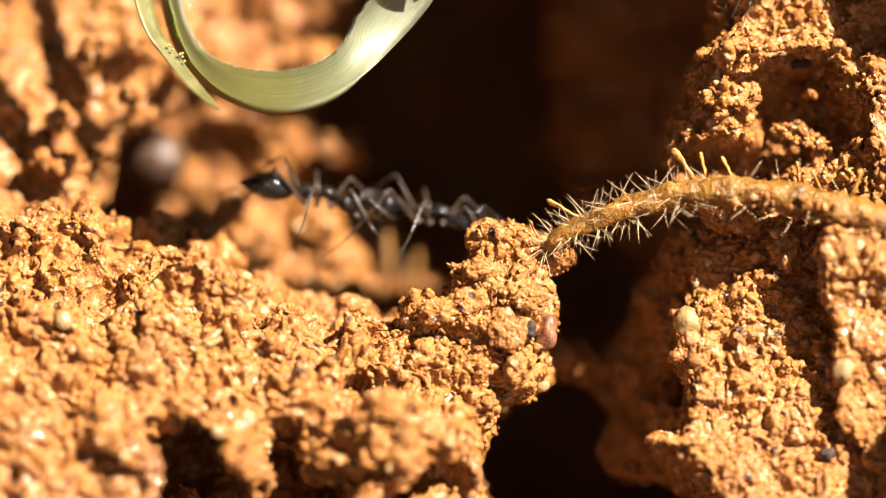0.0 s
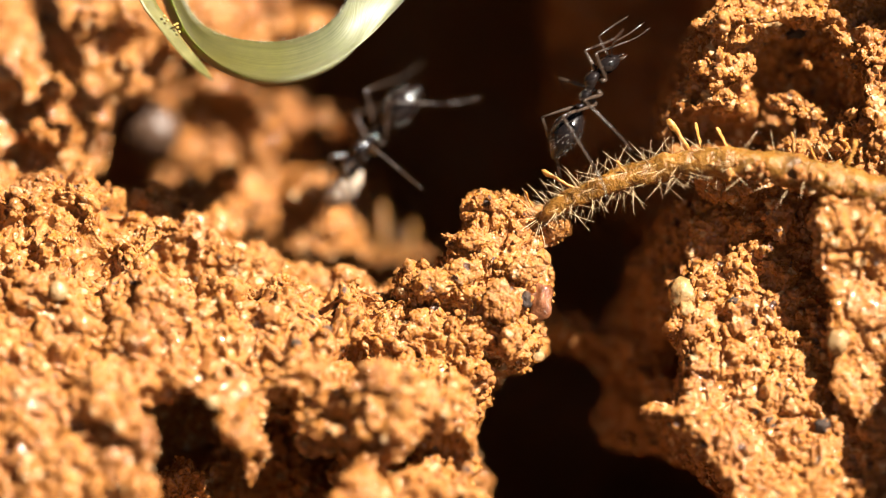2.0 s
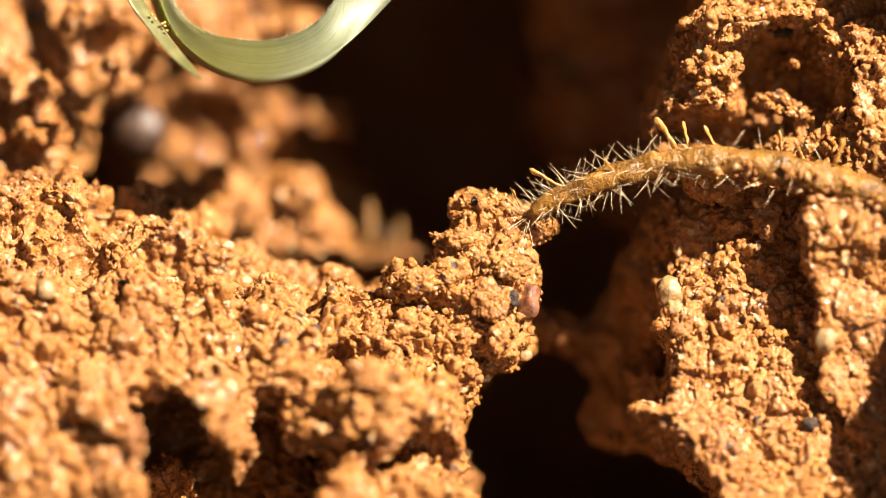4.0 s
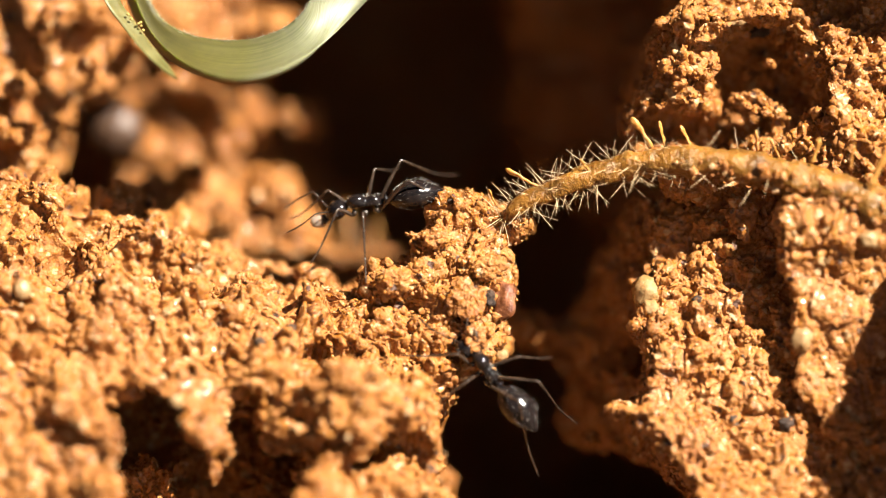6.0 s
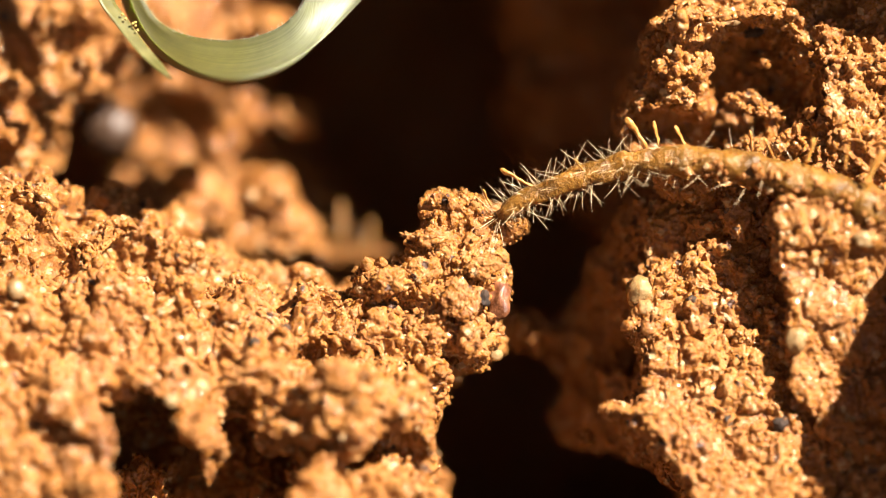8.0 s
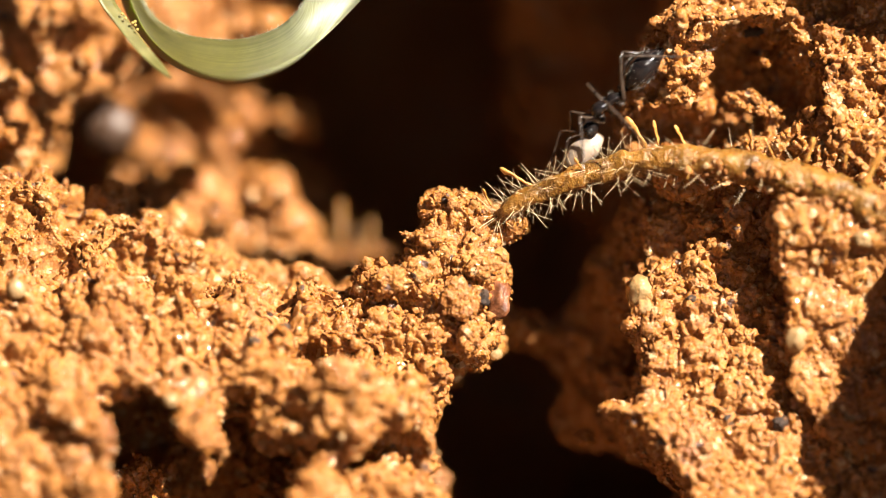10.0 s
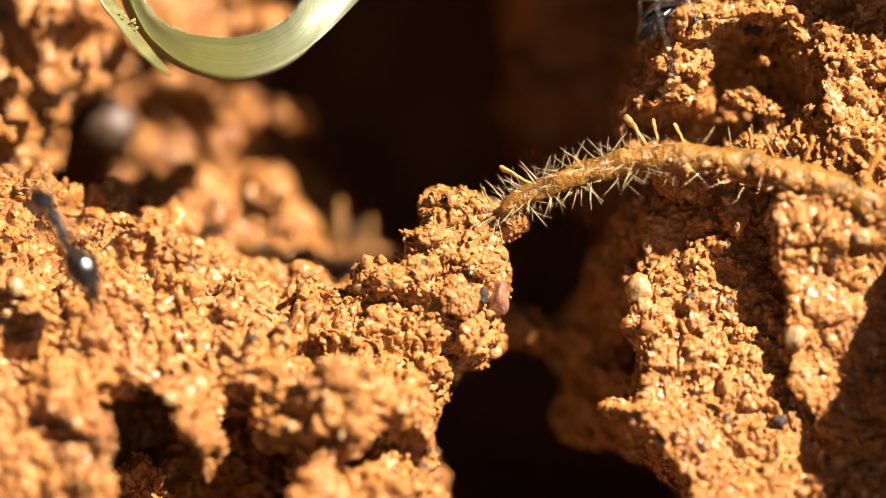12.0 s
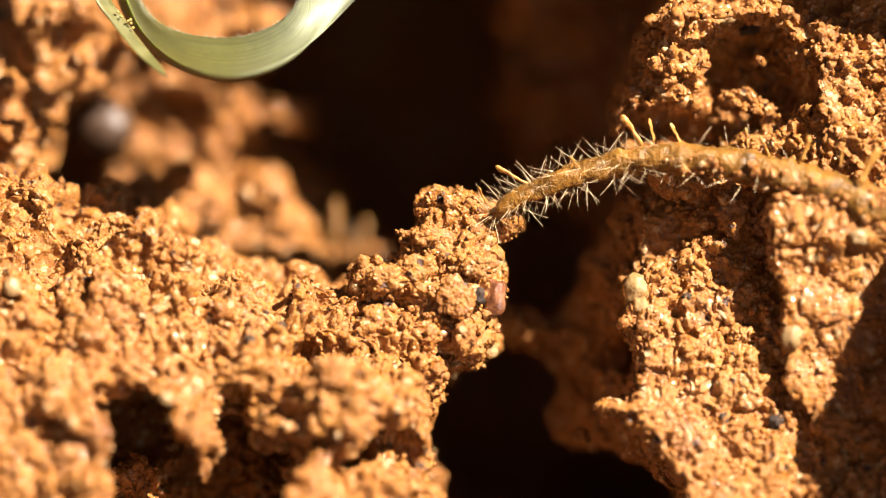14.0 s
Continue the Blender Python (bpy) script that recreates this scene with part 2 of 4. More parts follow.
def soil(key, outline, front, back, label, seed, voxel=0.2, levels=2, edge=1.4, lumps=1.0, grain=1.0, carve=(), heap=(), pits=(), coarse=1.0, name="soil_clod"):
    """A clod: an outline on the plan, a front that may slope, a thickness; carve and heap are ellipsoids (u, v, y, rx, ry, rz in mm),
    pits are outlines hollowed out as far back as their depth; coarse widens the crumbs."""
    pts = [(plan(u, v, 0).x, plan(u, v, 0).z) for u, v in outline]
    lo = np.array([min(p[0] for p in pts) - 1.6, -9.0, min(p[1] for p in pts) - 1.6])
    hi = np.array([max(p[0] for p in pts) + 1.6, back + 1.6, max(p[1] for p in pts) + 1.6])
    axes = [np.arange(lo[k], hi[k], voxel).astype(np.float32) for k in range(3)]
    X, Z = np.meshgrid(axes[0], axes[2], indexing="ij")
    d2 = outline_distance(pts, X, Z).astype(np.float32)
    yf = front(X, Z).astype(np.float32)
    lo_y = float(yf[d2 < 1].min()) - 2.2
    axes[1] = np.arange(lo_y, hi[1], voxel).astype(np.float32)
    lo[1] = lo_y
    Y = axes[1][None, :, None]
    low = lattice(axes, 3.1, seed) * 0.75 * lumps
    mids = lattice(axes, 1.3, seed + 1) * 0.38 * lumps
    f = smax(d2[:, None, :] + 0 * Y, yf[:, None, :] - Y, edge)
    f = smax(f, Y - back + 0 * f, edge)
    for u, v, y, rx, ry, rz in carve:
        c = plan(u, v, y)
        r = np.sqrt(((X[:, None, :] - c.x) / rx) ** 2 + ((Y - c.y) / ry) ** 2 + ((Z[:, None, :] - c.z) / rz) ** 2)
        f = smax(f, (1 - r) * min(rx, ry, rz), 0.5)
    for ring, deep in pits:
        dp = outline_distance([(plan(u, v, 0).x, plan(u, v, 0).z) for u, v in ring], X, Z).astype(np.float32)
        f = smax(f, -np.maximum(dp[:, None, :] + 0 * Y, Y - deep), 0.35)
    for u, v, y, rx, ry, rz in heap:
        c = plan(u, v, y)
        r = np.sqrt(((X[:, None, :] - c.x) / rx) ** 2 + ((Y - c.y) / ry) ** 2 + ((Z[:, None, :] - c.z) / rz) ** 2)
        f = -smax(-f, -(r - 1) * min(rx, ry, rz), 0.6)
    f = f + low + mids - 0.08
    for k in range(3):
        side = [slice(None)] * 3
        for e in (0, -1):
            side[k] = e
            f[tuple(side)] = 1.0
    verts, quads = skin(f, lo.astype(np.float32), voxel)
    verts = relax(verts, quads, 2)
    for k in range(levels):
        verts, quads = refine(verts, quads, facing(verts, quads, (0.6, 0.35)[k]))
        verts = relax(verts, quads, 1)
    nor = normals_of(verts, quads)
    wob = verts + 0.16 * coarse * drift(verts, 0.7 * coarse, seed + 20)
    if levels > 0:
        wob = wob + 0.05 * drift(verts, 0.22, seed + 21)
    wob = wob / coarse
    patch = 0.5 + 0.5 * np.sin(verts[:, 0] * 0.9 + seed) * np.sin(verts[:, 2] * 1.1 + 2 * seed)
    flatten = lambda h, top: top * np.tanh(h / top)
    if levels < 1:
        verts = verts + nor * (flatten(crumbs(wob, 1.35, seed), 0.55) * grain - 0.42 * grain)[:, None]
    else:
        tall = flatten(crumbs(wob, 1.35, seed), 0.55) * (0.55 + 0.45 * patch) - 0.28 + clumped(wob, 1.5, seed + 8, 0.17, 0.48, 0.08)
        verts = verts + nor * (tall * grain * coarse ** 0.6)[:, None]
        nor = normals_of(verts, quads)
        tall = flatten(crumbs(wob, 0.66, seed + 3), 0.5) * (0.42 - 0.12 * patch) - 0.11 + clumped(wob, 0.62, seed + 9, 0.10, 0.20, 0.10)
        verts = verts + nor * (tall * grain * coarse ** 0.6)[:, None]
        nor = normals_of(verts, quads)
        verts = verts + nor * (flatten(crumbs(wob, 0.33, seed + 4), 0.5) * 0.17 * grain - 0.05)[:, None]
        if levels > 1:
            nor = normals_of(verts, quads)
            rough = drift(verts, 0.13, seed + 22)
            verts = verts + nor * (crumbs(wob, 0.17, seed + 5) * 0.06 * grain - 0.015)[:, None] + 0.016 * rough
            verts = relax(verts, quads, 1)
    used = np.zeros(len(verts), bool)
    used[quads[facing(verts, quads, 0.5)].ravel()] = True
    SURFACES[key] = (verts[used], normals_of(verts, quads)[used])
    ob = new(name, mesh_of(name, verts, quads))
    ob.data.materials.append(SOIL)
    return tagged(ob, label, "soil", "clods of the bank", "structure")


def flat(y0, sx=0.0, sz=0.0):
    return lambda X, Z: y0 + sx * X + sz * Z


BANK = soil("bank", [(-720, 330), (-60, 318), (60, 308), (100, 338), (200, 356), (262, 384), (330, 418), (400, 430), (470, 478),
                     (492, 500), (520, 484), (548, 508), (572, 530), (606, 524), (640, 520), (700, 564), (775, 590), (790, 650), (786, 700), (760, 800), (745, 900), (745, 1250), (-720, 1250)],
            lambda X, Z: 1.6 - 0.55 * np.clip(2.2 - Z - 0.10 * np.maximum(X, -18), 0, 8.5) - 0.2 * np.clip(-3.0 - Z - 0.25 * np.maximum(X, -12), 0, 4) - 0.28 * np.clip(-3 - Z, 0, 8) * np.clip((-9 - X) / 4, 0, 1), 6.5,
            "large crumbly slope of damp orange soil with a hollow under it", 11, coarse=1.2, lumps=1.25, grain=1.2,
            pits=[([(162, 690), (262, 676), (345, 690), (430, 684), (500, 716), (550, 790), (540, 1000), (188, 1000), (184, 760)], 3.2)],
            carve=[(640, 805, -4.8, 2.0, 2.8, 0.85), (300, 458, -0.1, 1.3, 1.1, 0.5), (560, 632, -1.6, 0.9, 0.8, 0.35), (215, 470, -0.6, 0.8, 0.7, 0.3), (450, 640, -2.2, 0.5, 0.6, 0.6)],
            heap=[(366, 722, -3.8, 0.22, 0.4, 1.3), (371, 785, -3.8, 0.14, 0.25, 0.5), (625, 725, -3.5, 2.5, 1.2, 1.5), (520, 530, 0.3, 0.9, 0.9, 0.8), (590, 905, -4.6, 2.8, 1.6, 1.0),
                  (500, 742, -3.5, 0.6, 0.8, 0.5), (240, 870, 0.6, 1.2, 0.9, 0.9)])

BRIDGE = soil("bridge", [(610, 570), (640, 500), (700, 482), (715, 440), (762, 410), (735, 378), (765, 356), (830, 362), (880, 380), (925, 380), (935, 398),
                         (895, 440), (904, 500), (904, 540), (882, 562), (884, 625), (845, 660), (800, 662), (740, 690), (660, 640)],
              flat(-0.2), 4.5, "knobbly clump of damp orange soil bridging the crack", 23, edge=1.6, lumps=0.45, grain=0.85,
              heap=[(820, 528, -0.6, 0.75, 0.6, 0.65), (670, 505, 0.0, 0.8, 0.7, 0.6), (838, 605, -0.3, 0.6, 0.6, 0.7), (765, 600, -0.2, 0.9, 0.8, 1.2), (836, 470, -0.4, 0.65, 0.6, 0.45), (745, 430, -0.3, 0.7, 0.6, 0.45), (728, 500, -0.4, 0.65, 0.6, 0.6)],
              carve=[(780, 490, -0.5, 0.22, 1.2, 0.22), (863, 398, -0.4, 0.5, 1.4, 0.3), (700, 560, -0.4, 0.18, 1.0, 0.5), (800, 440, -0.4, 0.14, 0.9, 0.35)])

COLUMN_BACK = soil("column_back", [(1030, 540), (1060, 470), (1095, 400), (1125, 355), (1200, 332), (1350, 332), (1800, 330), (1800, 1250), (1280, 1250),
                                   (1230, 880), (1165, 812), (1060, 800), (1010, 770), (1016, 720), (1010, 670), (975, 640), (950, 600), (962, 572), (985, 562)],
                   lambda X, Z: 0.9 + 1.9 * np.clip(8.0 - X, 0, 3.6) - 0.25 * np.clip(X - 9, 0, 5.5) + 0 * Z, 9.0, "recessed flank of brown soil in the crack", 37, edge=1.0, lumps=0.7, grain=0.9,
                   heap=[(915, 572, 6.2, 0.9, 0.6, 0.45), (955, 590, 6.2, 0.9, 0.7, 0.45), (1030, 775, 3.0, 0.5, 0.6, 0.4)],
                   carve=[(1092, 632, 2.2, 1.0, 2.4, 0.36), (1040, 600, 3.4, 0.6, 1.0, 0.25), (1075, 560, 2.6, 0.5, 0.8, 0.3)])

COLUMN = soil("column", [(1098, 500), (1135, 475), (1190, 440), (1280, 405), (1350, 395), (1470, 400), (1560, 700), (1620, 900), (1620, 1250), (1230, 1250),
                         (1215, 880), (1190, 830), (1164, 775), (1140, 744), (1140, 715), (1154, 690), (1144, 640), (1118, 570)],
              lambda X, Z: 0.1 + 0.33 * np.clip(Z, -12, 3) + 0.5 * np.clip(Z - 0.2, 0, 2) + 0 * X, 6.0, "upright column of damp orange soil crumbs", 41, edge=0.8, lumps=0.6, grain=0.95,
              carve=[(1105, 800, -0.8, 0.9, 3.0, 0.9)],
              heap=[(1066, 736, -0.9, 0.38, 0.5, 0.32), (1108, 722, -0.9, 0.6, 0.4, 0.10)])

SHOULDER = soil("shoulder", [(1378, 345), (1352, 400), (1364, 450), (1384, 520), (1394, 600), (1392, 680), (1440, 740), (1553, 880), (1608, 1000), (1628, 1250), (2000, 1250),
                             (2000, 330), (1560, 345)],
                lambda X, Z: -1.8 + 0 * X + 0.06 * np.clip(Z, -12, 0.5) - 0.7 * np.clip((Z + 1) / 1.5, 0, 1), 5.0, "near shoulder of orange soil beside the root", 53, levels=2, coarse=1.2, edge=0.35, lumps=0.3, grain=0.6)

# Stands out of view to the right; added to cast the shoulder's shadow.
SHADE_LUMP = soil("shade_lump", [(1830, 190), (1775, 260), (1745, 330), (1695, 440), (1642, 550), (1625, 680), (1655, 800), (1720, 950), (2270, 950), (2270, 170), (1900, 150)],
               flat(-7.5), -5.0, "unseen lump of soil added to shade the shoulder", 57, voxel=0.4, levels=1, edge=0.8, lumps=0.5)

UPPER = soil("upper", [(1200, -180), (1176, 0), (1132, 56), (1110, 116), (1094, 184), (1100, 238), (1150, 300), (1210, 352), (1400, 370), (1850, 380), (1850, -180)],
             lambda X, Z: 0.5 + 0.12 * (Z - 5) + 2.4 * np.clip(1.5 - ((X - 12.3) / 1.9) ** 2 - ((Z - 6.4) / 1.9) ** 2, 0, 1)
             + 2.2 * np.clip(1.5 - ((X - 9.4) / 2.2) ** 2 - ((Z - 4.4) / 1.0) ** 2, 0, 1) - 1.3 * np.clip((X - 13.0) / 2.0, 0, 1) * np.clip((9.6 - Z) / 2, 0, 1), 8.0,
             "upper wall of damp orange soil with a shaded dent", 61, lumps=0.6,
                          carve=[(1402, 165, 0.2, 0.7, 1.4, 0.5), (1268, 72, 0.4, 0.5, 1.0, 0.4), (1255, 165, 0.8, 0.5, 1.0, 0.5)],
             heap=[(1318, 178, 2.3, 0.9, 0.9, 0.55), (1372, 205, 1.9, 0.8, 0.9, 0.5), (1352, 110, 2.2, 0.6, 0.8, 0.4), (1310, 28, 0.0, 1.1, 1.1, 0.4), (1195, 115, 0.9, 1.3, 0.7, 1.2), (1225, 40, 0.6, 0.8, 0.7, 0.5)])

# Above the view; its height and left reach are set to shade the crack.
UPPER_TOP = soil("upper_top", [(1040, -185), (1190, -150), (1850, -150), (1900, -1100), (1060, -1100)], flat(0.6), 12.0,
                 "unseen higher soil wall, reaching left to shade the crack", 67, voxel=0.5, levels=1, lumps=1.6)

# Added above the view to drop shade on the top of the upper wall.
SHADE_LIP = soil("shade_lip", [(1560, -135), (1640, -118), (1900, -120), (1900, -600), (1540, -600)], flat(-4.0), 1.0,
                  "unseen lip of soil added to shade the upper wall", 69, voxel=0.5, levels=1, edge=0.8, lumps=0.6)

BACK_NEAR = soil("back_near", [(-720, -300), (200, -300), (240, 0), (252, 70), (235, 120), (190, 165), (120, 190), (80, 230), (70, 300), (40, 440), (-720, 440)],
                 lambda X, Z: 5.0 + 0.06 * np.maximum(X + 18, -4) + 0.45 * np.clip(Z - 5, -4, 6), 10.0,
                 "rough back wall of orange soil lumps", 71, coarse=1.3, voxel=0.25, levels=2, lumps=0.5, grain=0.85,
                 heap=[(150, 120, 5.0, 0.9, 0.9, 0.8), (75, 55, 5.3, 0.8, 0.9, 0.9), (232, 75, 6.0, 0.6, 0.8, 0.7), (160, 30, 5.9, 0.7, 0.9, 0.7), (30, 150, 4.6, 0.9, 0.9, 0.7), (5, 240, 3.8, 0.8, 1.0, 0.7)])

BACK_STEP = soil("back_step", [(205, 330), (250, 296), (320, 286), (385, 330), (430, 312), (480, 314), (535, 400), (555, 450), (400, 470), (200, 480)],
                 lambda X, Z: 9.0 + 0.15 * np.clip(X + 12, -2, 7) + 0.3 * np.clip(Z - 2, -4, 3), 20.0,
                 "step of pale orange soil lumps behind the slope", 73, levels=1, edge=1.5, lumps=0.6,
                 heap=[(250, 326, 9.0, 1.0, 1.0, 0.8), (330, 312, 9.2, 1.0, 1.0, 0.8), (290, 365, 8.6, 1.3, 1.0, 0.8), (370, 375, 9.0, 0.8, 0.9, 0.8), (465, 335, 9.6, 0.8, 0.8, 0.7), (505, 410, 9.6, 0.8, 0.8, 0.8)],
                 carve=[(428, 400, 9.0, 0.35, 1.4, 1.0)])

BACK_FAR = soil("back_far", [(165, -300), (560, -300), (535, -20), (405, 90), (415, 185), (525, 320), (600, 480), (170, 480)], flat(12.8), 21.0,
                "lumpy soil deep in the crack", 79, levels=1, lumps=1.0, grain=1.6, coarse=1.5,
                heap=[(392, 268, 12.4, 0.6, 1.2, 1.2), (485, 42, 12.2, 1.1, 1.5, 0.7), (208, 232, 12, 1.1, 1.8, 1.3), (300, 262, 12.2, 0.8, 1.5, 1.0), (515, 215, 13.4, 0.6, 1.0, 0.3),
                      (450, 325, 12, 0.9, 1.2, 0.7), (310, 292, 11.8, 0.9, 1.3, 0.7), (285, 60, 11.7, 1.0, 1.8, 0.8), (270, 150, 12.4, 0.8, 1.2, 0.5)],
                carve=[(425, 150, 12.4, 1.5, 2.6, 0.8), (480, 270, 12.4, 0.5, 1.8, 0.7)])

FLOOR_BED = soil("floor_bed", [(480, 425), (560, 436), (690, 438), (720, 446), (700, 466), (480, 462)], flat(12.8), 22.0, "low bed of shaded soil in the crack", 83, levels=1, edge=0.5, lumps=0.35)

BACK_WALL = soil("back_wall", [(-720, -1100), (1900, -1100), (1900, 1250), (-720, 1250)], flat(34.0), 42.0, "dark back wall of the crack", 97, voxel=0.6, levels=1, lumps=1.5)

# Unseen cover over the crack, added to block sun and sky from its depth.
SHADE_ROOF = soil("shade_roof", [(-720, -315), (1900, -315), (1900, -1100), (-720, -1100)], flat(8.0), 36.0, "unseen roof of soil added to shade the crack", 101, voxel=0.7, levels=1, lumps=1.6)

# Both flanks run on unseen behind the clods to keep sunlight out.
FLANK_A = soil("flank_a", [(930, -700), (1900, -700), (1900, 1250), (1300, 1250), (1280, 900), (1180, 600), (1080, 380), (985, 320), (930, 230)], flat(15.5), 36.0,
               "shaded flank deep in the crack", 103, voxel=0.5, levels=1, lumps=1.6)

FLANK_B = soil("flank_b", [(-720, -700), (170, -700), (190, 330), (380, 480), (420, 1250), (-720, 1250)], flat(19.0), 36.0, "shaded inner side of the crack", 107, voxel=0.5, levels=1, lumps=1.6)

# Lies below the view; added to stop light entering from underneath.
UNSEEN_FLOOR = soil("unseen_floor", [(350, 1010), (1350, 1010), (1350, 1250), (350, 1250)], flat(4.0), 36.0, "unseen floor added to close the crack to light", 109, voxel=0.5, levels=1, lumps=1.4)

# Ground out of view; its colour is darkened to limit light bounced upward.
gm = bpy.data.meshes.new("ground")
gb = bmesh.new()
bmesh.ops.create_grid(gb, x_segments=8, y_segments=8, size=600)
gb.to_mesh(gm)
gm.materials.append(plain("dimmed_red_soil", (0.045, 0.019, 0.006), (0.075, 0.032, 0.010), 0.02, 0.8, 0.4))
ground = tagged(new("ground", gm), "unseen red soil to the horizon, darkened to bounce little light", "ground", kind="structure")
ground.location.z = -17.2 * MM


# ---- small builders
def smooth(me):
    for p in me.polygons:
        p.use_smooth = True


def part(name, bm, mat, parent=None, label=""):
    """One mesh object from a bmesh, given in mm, under a thing or a part."""
    bmesh.ops.scale(bm, vec=(MM, MM, MM), verts=bm.verts)
    me = bpy.data.meshes.new(name)
    bm.to_mesh(me)
    bm.free()
    smooth(me)
    me.materials.append(mat)
    ob = new(name, me)
    if parent:
        ob.parent = parent
    return tagged(ob, label)


def again(ob, m, parent):
    """Another piece on the same mesh."""
    o = new(ob.name.split(".")[0], ob.data)
    o.parent = parent
    o.matrix_basis = m
    return o


def spline(points, count):
    """Catmull-Rom through the points."""
    P = [Vector(p) for p in points]
    P = [2 * P[0] - P[1], *P, 2 * P[-1] - P[-2]]
    out = []
    n = len(P) - 3
    for i in range(count):
        t = i / (count - 1) * n
        k = min(int(t), n - 1)
        f = t - k
        a, b, c, d = P[k:k + 4]
        out.append(0.5 * (2 * b + (c - a) * f + (2 * a - 5 * b + 4 * c - d) * f * f + (3 * b - a - 3 * c + d) * f ** 3))
    return out


def tube(bm, points, radii, sides=8, flat_y=1.0, closed=True):
    """A tube along points."""
    rings = []
    for i, p in enumerate(points):
        d = (points[min(i + 1, len(points) - 1)] - points[max(i - 1, 0)]).normalized()
        e = d.cross(Vector((0.13, -0.97, 0.21))).normalized()
        g = d.cross(e)
        rings.append([bm.verts.new(p + (e * math.cos(q) + g * math.sin(q) * flat_y) * radii[i]) for q in (2 * math.pi * k / sides for k in range(sides))])
    for a, b in zip(rings, rings[1:]):
        for k in range(sides):
            bm.faces.new((a[k], a[k - 1], b[k - 1], b[k]))
    if closed:
        bm.faces.new(rings[0])
        bm.faces.new(rings[-1][::-1])
    bmesh.ops.recalc_face_normals(bm, faces=bm.faces)
    return bm


def lump(size, detail=2, rough=0.25, seed=0, grain=1.6):
    """An uneven pebble of half axes size, mm."""
    bm = bmesh.new()
    bmesh.ops.create_icosphere(bm, subdivisions=detail, radius=1)
    for v in bm.verts:
        k = 1 + rough * noise.noise(v.co * grain + Vector((seed * 3.7, seed * 1.3, 5))) + 0.4 * rough * noise.noise(v.co * grain * 2.6 + Vector((seed, 9, 2)))
        v.co = Vector((v.co.x * size[0], v.co.y * size[1], v.co.z * size[2])) * k
    return bm


def crust(size, seed):
    """A broken plate of soil crust of half axes size, mm, with an angular rim and a crumbly face."""
    bm = bmesh.new()
    bmesh.ops.create_icosphere(bm, subdivisions=5, radius=1)
    shift = Vector((seed * 2.9, seed * 1.7, seed * 0.6))
    for v in bm.verts:
        d = v.co.normalized()
        cell = noise.voronoi(d * 1.3 + shift)[0]
        k = 0.80 + 0.55 * min(cell[1] - cell[0], 0.5) + 0.22 * noise.noise(d * 2.0 + shift)
        p = Vector((d.x * size[0], d.y * size[1], d.z * size[2])) * k
        near = noise.voronoi(p * 5.5 + shift)[0]
        fine = noise.voronoi(p * 11.0 + shift)[0]
        p += d * (0.13 * (near[1] - near[0]) + 0.05 * (fine[1] - fine[0]) + 0.10 * noise.noise(p * 2.4 + shift) - 0.06)
        v.co = p
    return bm


def cross_turn(direction, spin=0.0):
    """Turns +Z into a direction."""
    return Vector(direction).to_track_quat("Z", "Y").to_matrix().to_4x4() @ Matrix.Rotation(spin, 4, "Z")


def place(p, turn=Matrix(), scale=1.0):
    return Matrix.Translation(Vector(p) * MM) @ turn @ Matrix.Diagonal((scale, scale, scale, 1))


# ---- the curled leaf that hangs into the crack
def leaf_material():
    m, n, l, p = material("curled_leaf")
    uv = n.new("ShaderNodeUVMap")
    sep = n.new("ShaderNodeSeparateXYZ")
    l.new(uv.outputs[0], sep.inputs[0])
    # Olive to pale green along the blade; sun and shade deepen the painted contrast.
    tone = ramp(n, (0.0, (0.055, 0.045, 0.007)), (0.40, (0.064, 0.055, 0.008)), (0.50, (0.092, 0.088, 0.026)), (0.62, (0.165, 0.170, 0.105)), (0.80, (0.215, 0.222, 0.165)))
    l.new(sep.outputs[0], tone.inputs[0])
    stretch = n.new("ShaderNodeMapping")
    stretch.inputs["Scale"].default_value = (5, 42, 1)
    l.new(uv.outputs[0], stretch.inputs[0])
    wave = n.new("ShaderNodeTexNoise")
    wave.inputs["Scale"].default_value = 1.0
    wave.inputs["Detail"].default_value = 4
    l.new(stretch.outputs[0], wave.inputs["Vector"])
    vein = ramp(n, (0.3, (0.62, 0.64, 0.48)), (0.7, (1.10, 1.08, 1.04)))
    l.new(wave.outputs["Fac"], vein.inputs[0])
    mul = n.new("ShaderNodeMixRGB")
    mul.blend_type = "MULTIPLY"
    mul.inputs[0].default_value = 0.9
    l.new(tone.outputs[0], mul.inputs[1])
    l.new(vein.outputs[0], mul.inputs[2])
    spot = texture(n, l, "ShaderNodeTexNoise", 2.2, 4)
    sr = ramp(n, (0.35, (0.85, 0.85, 0.8)), (0.7, (1.1, 1.08, 1.0)))
    l.new(spot.outputs["Fac"], sr.inputs[0])
    mul2 = n.new("ShaderNodeMixRGB")
    mul2.blend_type = "MULTIPLY"
    mul2.inputs[0].default_value = 0.7
    l.new(mul.outputs[0], mul2.inputs[1])
    l.new(sr.outputs[0], mul2.inputs[2])
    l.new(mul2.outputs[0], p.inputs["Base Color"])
    p.inputs["Roughness"].default_value = 0.55
    p.inputs["Subsurface Weight"].default_value = 0.25
    p.inputs["Subsurface Radius"].default_value = (0.8, 1.0, 0.3)
    p.inputs["Subsurface Scale"].default_value = 0.25 * MM
    l.new(bump(n, l, wave.outputs["Fac"], 0.012, 0.6), p.inputs["Normal"])
    return m


